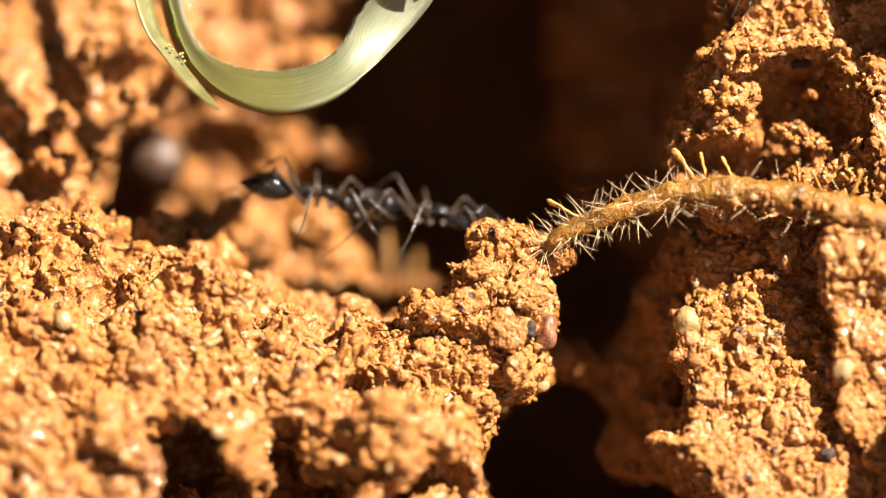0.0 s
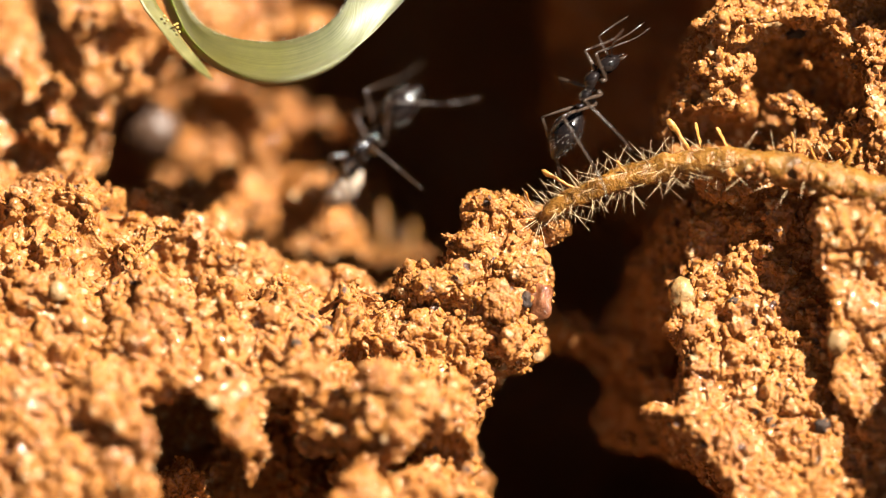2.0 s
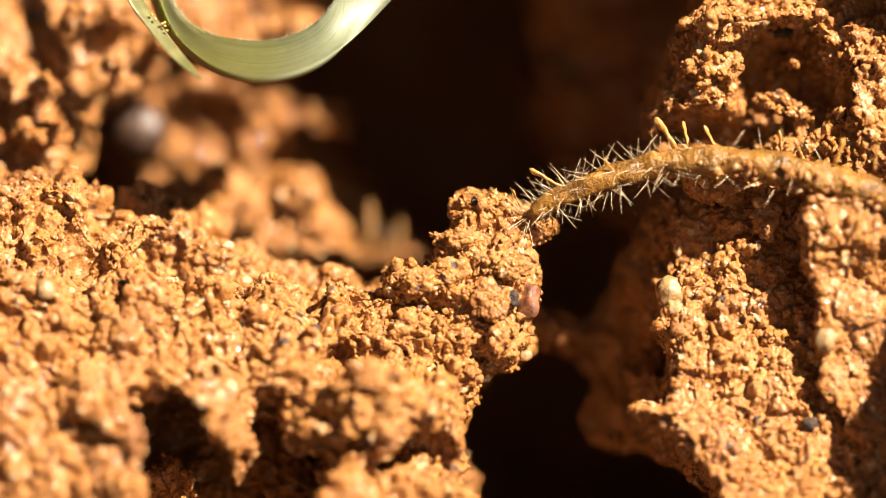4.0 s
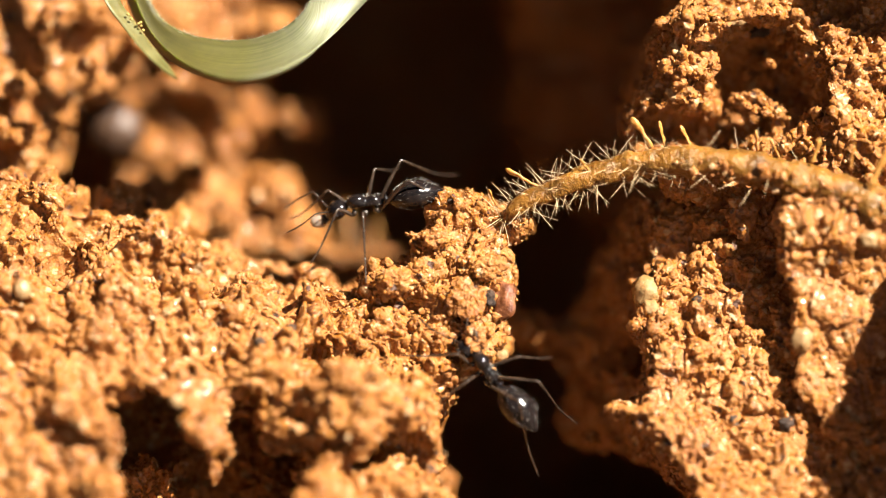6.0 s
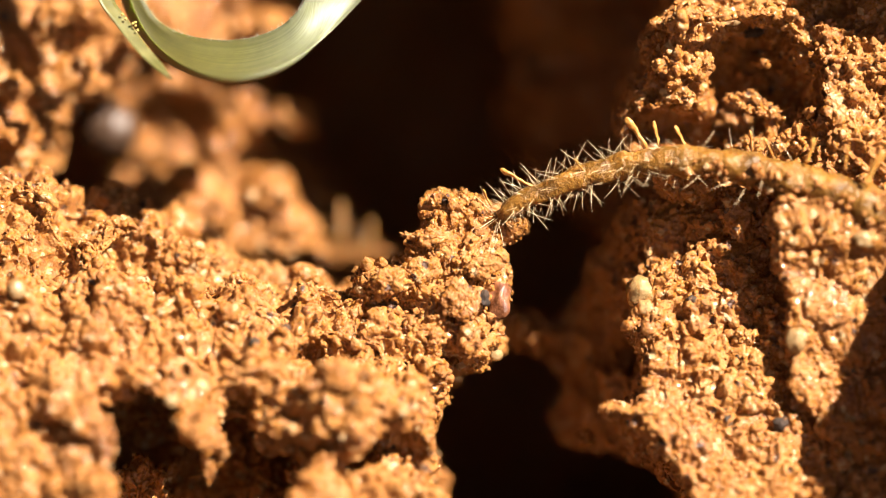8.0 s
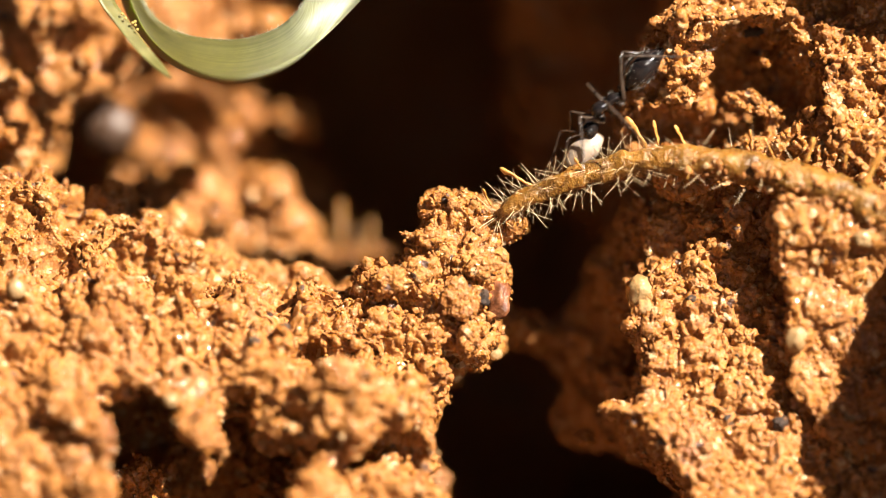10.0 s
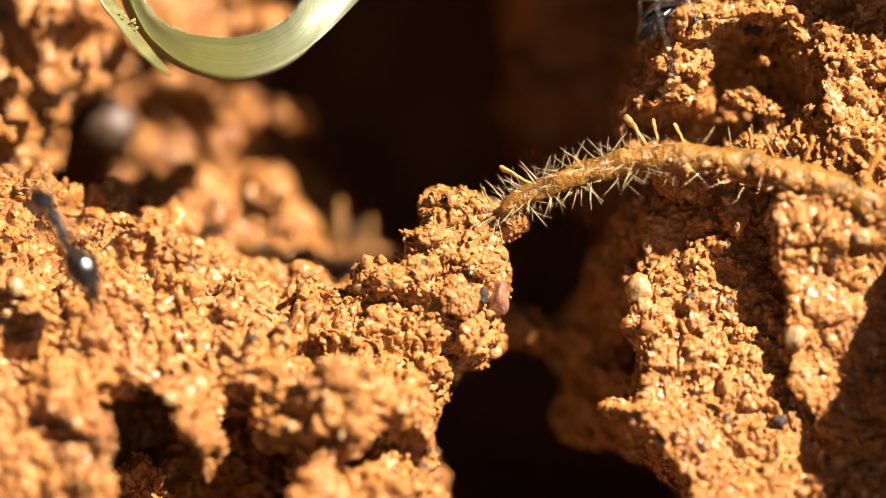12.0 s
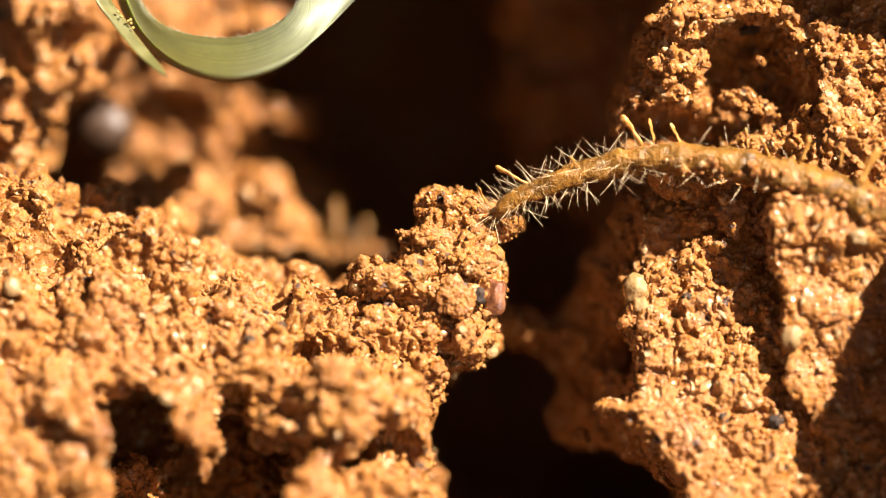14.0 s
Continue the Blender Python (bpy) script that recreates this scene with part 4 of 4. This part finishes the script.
def build_ant():
    ant = new("ant")
    rings = []
    for i in range(30):
        f = i / 29
        r = 0.64 * (math.sin(math.pi * (0.03 + 0.95 * f ** 1.12)) ** 0.85)
        rings.append((-2.95 + 2.28 * f, 0.16 - 0.14 * f + 0.08 * math.sin(math.pi * f), max(0.03, r * (1 - 0.035 * ((5 * f) % 1.0)))))
    part("gaster", body_of(rings), CHITIN, ant, "glossy black drop-shaped abdomen")
    part("waist", body_of([(-0.86, -0.02, 0.05), (-0.74, 0.0, 0.10), (-0.66, 0.12, 0.19), (-0.58, 0.12, 0.17), (-0.52, 0.0, 0.11), (-0.42, -0.04, 0.07)]), CHITIN, ant)
    bm = body_of([(-0.5, -0.04, 0.06), (-0.44, -0.02, 0.15), (-0.30, 0.04, 0.23), (-0.1, 0.08, 0.24), (0.06, 0.03, 0.19), (0.14, 0.03, 0.185), (0.28, 0.10, 0.25), (0.5, 0.15, 0.30), (0.7, 0.12, 0.28), (0.86, 0.05, 0.18), (1.0, -0.02, 0.09)])
    bmesh.ops.subdivide_edges(bm, edges=bm.edges, cuts=1, use_grid_fill=True)
    for v in bm.verts:
        v.co += 0.035 * noise.noise_vector(v.co * 5.0)
    part("thorax", bm, CHITIN, ant, "ridged black thorax")
    bm = body_of([(0.0, 0.0, 0.09), (0.06, 0.0, 0.26), (0.2, 0.0, 0.38), (0.42, 0.0, 0.42), (0.64, -0.02, 0.36), (0.84, -0.03, 0.26), (0.98, -0.03, 0.15), (1.03, -0.03, 0.06)], 0.85)
    head = part("head", bm, CHITIN, ant, "oval black head bent downward")
    rnd = random.Random(3)
    down = bmesh.new()
    for _ in range(150):
        f = rnd.uniform(0.05, 0.9)
        r = 0.64 * (math.sin(math.pi * (0.03 + 0.95 * f ** 1.12)) ** 0.85) * 0.98
        q = rnd.uniform(0, 2 * math.pi)
        out = Vector((-0.7, math.cos(q), math.sin(q)))
        hair_into(down, Vector((-2.95 + 2.28 * f, r * math.cos(q), 0.16 - 0.14 * f + 0.08 * math.sin(math.pi * f) + 0.92 * r * math.sin(q))), out * rnd.uniform(0.08, 0.16), 0.007)
    for _ in range(60):
        q = rnd.uniform(0, math.pi)
        x = rnd.uniform(-0.4, 0.9)
        hair_into(down, Vector((x, 0.22 * math.cos(q), 0.06 + 0.22 * math.sin(q))), Vector((rnd.uniform(-0.4, 0.4), math.cos(q), math.sin(q))) * rnd.uniform(0.08, 0.18), 0.007)
    part("bristles", down, SETA, ant, "short pale bristles on the back")
    head.matrix_basis = Matrix.Translation(Vector((0.98, 0, 0.0)) * MM) @ Matrix.Rotation(radians(34), 4, "Y")
    for side in (1, -1):
        eye = part("eye", lump((0.11, 0.05, 0.10), 2, 0), EYE_MAT, head)
        eye.location = Vector((0.46, 0.39 * side, 0.08)) * MM
        jaw = bmesh.new()
        tube(jaw, spline([Vector((0, 0, 0)), Vector((0.2, 0.09 * side, -0.02)), Vector((0.38, -0.04 * side, -0.04))], 6), [0.07, 0.07, 0.06, 0.05, 0.035, 0.012], 6)
        j = part("mandible", jaw, LIMB, head)
        j.location = Vector((0.93, 0.13 * side, -0.05)) * MM
        f = part("antenna", antenna_mesh(side), LIMB, ant, "thin elbowed antenna")
        f.location = Vector((1.66, 0.12 * side, -0.20)) * MM
    for row in range(3):
        for side in (1, -1):
            leg = part("leg", leg_mesh(row, side), LIMB, ant, "long thin leg with a pale sheen")
            leg.matrix_basis = hip_pose(row, side, 0)
    return tagged(ant, "slender glossy black ant running over the soil", "ant", "ants on the trail")


def hip_pose(row, side, swing, lift=0.0):
    x, y, z = HIPS[row]
    return Matrix.Translation(Vector((x, y * side, z)) * MM) @ Matrix.Rotation(-side * radians(REST[row] + swing), 4, "Z") @ Matrix.Rotation(side * radians(lift), 4, "X")


def ant_pose(u, v, y, heading, up):
    """Stands the ant on the plan with its head along heading (degrees, 0 to the right, 90 up)."""
    x = Vector((math.cos(radians(heading)), 0.0, math.sin(radians(heading))))
    z = Vector(up)
    z = (z - x * z.dot(x)).normalized()
    w = z.cross(x)
    m = Matrix((x, w, z)).transposed().to_4x4()
    return Matrix.Translation(plan(u, v, y) * MM) @ m


LEDGE, WALLSIDE, SLOPE = (-0.1, -0.28, 0.95), (-0.45, -0.65, 0.6), (0.1, -0.85, 0.5)

# Each run: what it carries, the way its back faces, and rows of seconds, plan place, depth and heading.
RUNS = [
    (0, LEDGE, [(0, 471, 290, 3.5, -6), (0.1, 458, 264, 4, 0), (0.2, 494, 254, 5, 4), (0.3, 520, 258, 5.5, 2), (0.5, 573, 277, 7, -5), (0.8, 645, 323, 9.5, -30), (1.2, 700, 522, 12, -60), (1.6, 690, 700, 15, -80)]),
    (0, LEDGE, [(0, 671, 323, 4, -5), (0.1, 708, 369, 6, -25), (0.25, 735, 500, 10, -60), (0.6, 700, 690, 14, -80)]),
    (0, LEDGE, [(0.1, -482, 149, 3, -10), (0.3, -30, 143, 3, -25), (0.4, 181, 272, 2, -15), (0.5, 313, 279, 1.5, 5), (0.6, 298, 284, 1.5, 3), (0.7, 314, 281, 1.5, -10), (0.8, 385, 295, 1, -15), (0.9, 426, 310, 1, -12), (1, 572, 385, 0.8, 2), (1.1, 817, 310, 0.3, 30), (1.2, 937, 212, 0.3, 48), (1.3, 1236, 45, 0, 40), (1.45, 1346, -341, 0, 50)]),
    (0, LEDGE, [(0, 1316, -135, 0, 215), (0.1, 1143, 44, 0, 228), (0.2, 1006, 144, 0, 225), (0.3, 813, 238, 0.3, 205), (0.4, 656, 307, 0.8, 190), (0.5, 583, 329, 0.8, 186), (0.6, 463, 304, 1.2, 172), (0.7, 224, 276, 2, 178), (0.8, -35, 298, 2, 185), (0.95, -473, 286, 2, 182)]),
    (1, WALLSIDE, [(0.3, 1400, -372, 0, 230), (0.4, 1321, -38, 0, 228), (0.5, 1248, 82, -0.5, 222), (0.6, 1030, 147, 0, 205), (0.7, 774, 256, 1, 200), (0.8, 700, 293, 2, 190), (0.9, 666, 285, 3.5, 178), (1, 567, 257, 5.5, 172), (1.2, 517, 244, 6.5, 160), (1.4, 551, 253, 7, 165), (1.5, 511, 248, 7, 170), (1.7, 526, 213, 7.5, 165), (1.9, 616, 315, 6, 200), (2, 581, 247, 5, 225), (2.1, 568, 282, 3.5, 225), (2.2, 499, 288, 2, 192), (2.3, 220, 273, 1.5, 182), (2.4, 42, 249, 1.5, 165), (2.5, -55, 117, 1.5, 108), (2.7, -468, 59, 2.5, 170)]),
    (0, LEDGE, [(1.15, -473, 221, 3, 0), (1.3, 126, 223, 2.5, -15), (1.4, 166, 306, 2, -12), (1.5, 321, 290, 1.5, -10), (1.6, 461, 362, 1, -15), (1.7, 516, 383, 0.8, 0), (1.8, 761, 339, 0.3, 15), (1.9, 851, 250, 0.2, 50), (2, 966, 162, 0.2, 65), (2.1, 1148, 12, 0, 52), (2.25, 1350, -332, 0, 55)]),
    (0, SLOPE, [(0.5, 383, 1097, -9, 120), (0.7, 344, 841, -9.5, 140), (0.8, 225, 797, -9.5, 145), (0.9, 116, 678, -8, 138), (1, -88, 537, -6, 145), (1.2, -473, 462, -4, 170)]),
    (0, SLOPE, [(1.2, 77, 1112, -9, 110), (1.4, 31, 888, -10, 130), (1.5, 1, 756, -9.5, 136), (1.6, -194, 612, -7.5, 145), (1.75, -494, 514, -4, 165)]),
    (0, SLOPE, [(2, 356, 1127, -9, 120), (2.2, 299, 878, -9.5, 135), (2.3, 176, 794, -9.5, 138), (2.4, -53, 584, -7, 140), (2.55, -487, 479, -4, 165)]),
    (0.75, LEDGE, [(4.8, 1390, -331, 0, 230), (5, 1275, -1, 0, 232), (5.1, 1107, 169, 0, 222), (5.2, 859, 299, 0.5, 210), (5.3, 681, 334, 1.5, 215), (5.4, 653, 359, 2, 216), (5.5, 530, 327, 2.5, 165), (5.6, 276, 296, 2, 175), (5.7, 77, 310, 2, 182), (5.85, -412, 300, 2, 180)]),
    (0.34, WALLSIDE, [(5.2, 1359, -331, 0, 240), (5.4, 1173, -11, 0, 222), (5.5, 1080, 111, 0, 212), (5.6, 971, 194, 0, 210), (5.7, 922, 225, 0, 208), (5.8, 873, 268, 0.2, 205), (5.9, 734, 315, 0.6, 196), (6, 644, 358, 0.8, 186), (6.1, 511, 331, 1.2, 172), (6.2, 300, 300, 1.5, 178), (6.3, 171, 299, 2, 182), (6.4, -9, 289, 2, 182), (6.55, -408, 299, 2, 180)]),
    (0, SLOPE, [(5.2, 859, 1179, 0, 90), (5.5, 856, 1039, 0.3, 85), (5.6, 848, 849, 0.5, 80), (5.7, 855, 825, 0.5, 85), (5.8, 873, 770, 0.3, 95), (5.9, 861, 745, -0.2, 100), (6, 854, 660, -1.2, 128), (6.1, 733, 593, -2, 155), (6.2, 460, 440, -0.5, 148), (6.3, 226, 364, 1, 165), (6.4, -9, 344, 1.5, 175), (6.55, -428, 329, 2, 180)]),
    (0, LEDGE, [(6, 1389, -330, 0, 232), (6.2, 1226, 85, 0, 230), (6.3, 1061, 217, 0, 222), (6.4, 941, 254, 0.2, 195), (6.5, 876, 234, 0.2, 192), (6.6, 768, 284, 0.4, 200), (6.7, 580, 340, 1.2, 188), (6.8, 345, 315, 1.6, 180), (6.9, 194, 312, 1.2, 184), (7, -8, 340, -0.4, 186), (7.15, -422, 340, -0.6, 180)]),
    (0, LEDGE, [(7.15, -422, 260, 3, 0), (7.4, 286, 275, 2.5, -8), (7.5, 515, 378, 1, -14), (7.6, 905, 400, -0.8, 10), (7.7, 966, 235, -0.3, 55), (7.8, 1159, 45, 0, 48), (7.95, 1419, -330, 0, 55)]),
    (0, LEDGE, [(9.9, -420, 302, 2, 0), (10.1, 150, 322, 2, -5), (10.2, 450, 352, 1, -5), (10.3, 845, 362, -0.3, 12), (10.4, 960, 367, -1, 15), (10.5, 1180, 287, -1.4, 33), (10.6, 1301, 153, -1, 50), (10.7, 1351, 89, -0.5, 35), (10.8, 1479, 60, -0.5, 30), (10.95, 1802, -324, -0.5, 45)]),
    (0, SLOPE, [(9.9, -420, 332, 1.5, 0), (10.1, 300, 402, 0, -15), (10.2, 500, 442, -1, -20), (10.3, 660, 502, -1.4, -15), (10.4, 925, 632, -1, -25), (10.5, 965, 602, -0.5, 6), (10.6, 999, 473, 0, 60), (10.7, 1168, 210, -1, 62), (10.8, 1211, 84, -0.3, 62), (10.95, 1422, -324, 0, 62)]),
    (0, LEDGE, [(10.15, -420, 282, 3, 0), (10.3, 0, 267, 3, 10), (10.4, 185, 207, 3.2, 5), (10.5, 285, 184, 3.5, -12), (10.6, 413, 261, 4, -10), (10.7, 501, 194, 6, 20), (10.8, 489, 254, 7, 15), (10.9, 517, 260, 8, 20), (11, 547, 228, 9, 35), (11.2, 611, 206, 10, 30), (11.4, 740, 146, 9, 35), (11.5, 728, 84, 8.5, 70), (11.6, 750, 96, 10, 75), (11.9, 791, -115, 15, 80), (12.2, 820, -325, 15, 85)]),
    (0.9, LEDGE, [(9.7, 1420, -328, 0, 230), (9.9, 1250, 22, 0, 230), (10, 1080, 182, 0, 222), (10.1, 880, 292, 0.5, 205), (10.2, 720, 342, 1, 190), (10.3, 540, 342, 1.5, 178), (10.4, 290, 302, 2, 172), (10.5, 150, 254, 2.2, 180), (10.6, 31, 229, 2.5, 178), (10.75, -419, 204, 3, 178)]),
    (0, LEDGE, [(11.4, -420, 246, 3, 0), (11.6, 105, 269, 2.5, -8), (11.7, 565, 366, 1, -6), (11.8, 816, 290, 0.4, 30), (11.9, 926, 200, 0.2, 52), (12, 1222, -14, 0, 48), (12.15, 1421, -325, 0, 55)]),
    (0, SLOPE, [(11.3, 421, 1136, -9, 110), (11.6, 350, 936, -9, 120), (11.7, 340, 876, -9, 125), (11.8, 290, 829, -9, 130), (11.9, 281, 745, -8, 125), (12, 106, 410, -5.5, 118), (12.1, 73, 390, -5, 125), (12.2, 15, 367, -2.5, 150), (12.35, -420, 335, 0, 172)]),
    (0, LEDGE, [(11.2, 700, 700, 15, 110), (11.5, 760, 620, 13.5, 115), (11.8, 740, 570, 13, 130), (12, 700, 510, 12.5, 150), (12.1, 536, 267, 8, 172), (12.2, 500, 253, 7.5, 175), (12.3, 515, 263, 6.5, 178), (12.4, 469, 272, 5, 182), (12.5, 345, 323, 3, 186), (12.6, 150, 295, 2.5, 182), (12.75, -419, 295, 2.5, 180)]),
    (0, LEDGE, [(12.5, -420, 305, 3, 0), (12.7, 179, 295, 2.5, 0), (12.8, 268, 267, 2, -10), (12.9, 502, 345, 1.2, -5), (13, 538, 330, 1, 15), (13.1, 803, 294, 0.4, 22), (13.2, 873, 245, 0.3, 35), (13.3, 993, 140, 0.2, 50), (13.4, 1228, 7, 0, 48), (13.55, 1424, -328, 0, 55)]),
    (0, LEDGE, [(12.85, -418, 255, 3, 0), (13, -22, 237, 3, -5), (13.1, 282, 287, 2, -8), (13.2, 472, 318, 1.2, -8), (13.3, 593, 293, 0.8, 6), (13.4, 779, 250, 0.4, 20), (13.5, 953, 149, 0.2, 38), (13.6, 1079, 99, 0.2, 42), (13.7, 1275, -67, 0, 45), (13.85, 1426, -326, 0, 55)]),
    (0, LEDGE, [(13.1, -417, 254, 3, 0), (13.3, 83, 248, 2.5, -10), (13.4, 334, 309, 2.5, -8), (13.5, 548, 309, 3, 4), (13.6, 564, 314, 4, 2), (13.7, 611, 338, 5, -8), (13.8, 636, 333, 6.5, -10), (13.9, 697, 384, 9, -25), (14, 752, 560, 12.5, -50)]),
]


def make_runs():
    first = build_ant()
    ants = []
    for k, (load, up, rows) in enumerate(RUNS):
        m = ant_pose(*rows[0][1:], up)
        ant = first if k == 0 else copy_thing(first, m)
        ant.matrix_basis = m
        size = (1.0, 0.96, 1.04, 0.98)[k % 4]
        larva = None
        if load:
            larva = part("ant_larva", lump((load, min(0.5, 0.75 * load), min(0.5, 0.75 * load)), 3, 0.16, k), LARVA)
            tagged(larva, "cream-white ant larva held in an ant's jaws", "larva", "carried larvae")
            tagged(ant, "glossy black ant running with a pale larva in its jaws")
        ants.append((ant, larva, up, rows))
    return ants


ANTS = make_runs()

# ---- crumbs lying on the clods
rnd = random.Random(77)
CRUMB_KINDS = []
for k in range(6):
    c = lump((1, 0.8 + 0.05 * k, 0.85), 2, 0.85, 40 + k, 2.3)
    bmesh.ops.scale(c, vec=(MM, MM, MM), verts=c.verts)
    me = bpy.data.meshes.new("soil_crumb")
    c.to_mesh(me)
    c.free()
    smooth(me)
    me.materials.append(SOIL)
    CRUMB_KINDS.append(me)


def strew(clod, key, count, low, high):
    """Single crumbs that can be told apart, as pieces of the clod."""
    P, N = SURFACES[key]
    pick = np.where((N[:, 1] < 0.25) & (N[:, 2] > -0.35) & (np.abs(P[:, 0]) < 20) & (np.abs(P[:, 2]) < 11.5) & (P[:, 1] < 9))[0]
    for _ in range(count):
        i = int(pick[rnd.randrange(len(pick))])
        r = low + (high - low) * rnd.random() ** 2
        o = new("soil_crumb", CRUMB_KINDS[rnd.randrange(6)])
        o.parent = clod
        turn = Euler((rnd.uniform(0, 6), rnd.uniform(0, 6), rnd.uniform(0, 6))).to_matrix().to_4x4()
        o.matrix_basis = place(P[i] + N[i] * r * 0.1, turn, r)


GRIT = plain("quartz_dust", (0.36, 0.194, 0.0576), (0.518, 0.36, 0.173), 1.0, 0.15, 0.0, transmission=0.15, coat=0.5)


def dust(clod, key, count, low, high, mat=SOIL, name="fine_crumbs"):
    """Fine crumbs past counting, joined."""
    P, N = SURFACES[key]
    pick = np.where((N[:, 1] < 0.3) & (np.abs(P[:, 0]) < 20) & (np.abs(P[:, 2]) < 11.5) & (P[:, 1] < 9))[0]
    gen = np.random.default_rng(count)
    idx = gen.choice(pick, count)
    bm = bmesh.new()
    bmesh.ops.create_icosphere(bm, subdivisions=1, radius=1)
    bm.verts.ensure_lookup_table()
    base = np.array([v.co[:] for v in bm.verts])
    tri = np.array([[v.index for v in f.verts] for f in bm.faces])
    bm.free()
    size = low + (high - low) * gen.random(count) ** 3
    stretch = gen.uniform(0.65, 1.25, (count, len(base), 1))
    V = (base[None] * stretch * size[:, None, None] + (P[idx] + N[idx] * size[:, None] * 0.3)[:, None, :]).reshape(-1, 3) * MM
    F = (tri[None] + (np.arange(count) * len(base))[:, None, None]).reshape(-1, 3)
    me = bpy.data.meshes.new(name)
    me.vertices.add(len(V))
    me.vertices.foreach_set("co", V.astype(np.float32).ravel())
    me.loops.add(F.size)
    me.loops.foreach_set("vertex_index", F.astype(np.int32).ravel())
    me.polygons.add(len(F))
    me.polygons.foreach_set("loop_start", np.arange(0, F.size, 3, dtype=np.int32))
    me.polygons.foreach_set("use_smooth", np.ones(len(F), bool))
    me.update(calc_edges=True)
    me.materials.append(mat)
    o = new(name, me)
    o.parent = clod
    tagged(o, kind="stuff")


for clod, key, n_big, n_small in ((BANK, "bank", 300, 3000), (BRIDGE, "bridge", 110, 1200), (COLUMN, "column", 220, 2500), (UPPER, "upper", 220, 2500),
                                  (COLUMN_BACK, "column_back", 120, 1200), (SHOULDER, "shoulder", 90, 1200),
                                  (BACK_NEAR, "back_near", 160, 1200), (BACK_STEP, "back_step", 60, 500)):
    strew(clod, key, n_big, 0.10, 0.30)
    dust(clod, key, n_small, 0.03, 0.13)
    dust(clod, key, n_small * 2 // 5, 0.02, 0.07, GRIT, "quartz_dust")


def motions():
    """Each ant waits beside the crack, runs its way and goes on out of it; its legs step in two sets of three."""
    for k, (ant, larva, up, rows) in enumerate(ANTS):
        poses = [(t, ant_pose(u, v, y, a, up)) for t, u, v, y, a in rows]
        if poses[0][0] > 0:
            poses.insert(0, (0.0, poses[0][1]))
        if poses[-1][0] < 14:
            poses.append((14.0, poses[-1][1]))
        walk(ant, poses)
        if larva:
            grip = Matrix.Translation(Vector((2.1, 0, -0.78)) * MM)
            walk(larva, [(t, m @ grip) for t, m in poses])
        t0, t1 = rows[0][0], rows[-1][0]
        legs = [c for c in ant.children if c.name.split(".")[0] == "leg"]
        for j, leg in enumerate(legs):
            row, side = j // 2, (1, -1)[j % 2]
            phase = math.pi * ((row + j) % 2) + 0.5 * math.sin(3.1 * j + k)
            steps = [(0.0, hip_pose(row, side, 0))] if t0 > 0 else []
            n = max(2, int((t1 - t0) / 0.05))
            for i in range(n + 1):
                t = t0 + (t1 - t0) * i / n
                q = phase + 2 * math.pi * 5.3 * t
                steps.append((t, hip_pose(row, side, 22 * math.sin(q), 9 * max(0.0, math.cos(q)))))
            if t1 < 14:
                steps.append((14.0, hip_pose(row, side, 0)))
            walk(leg, steps)


motions()
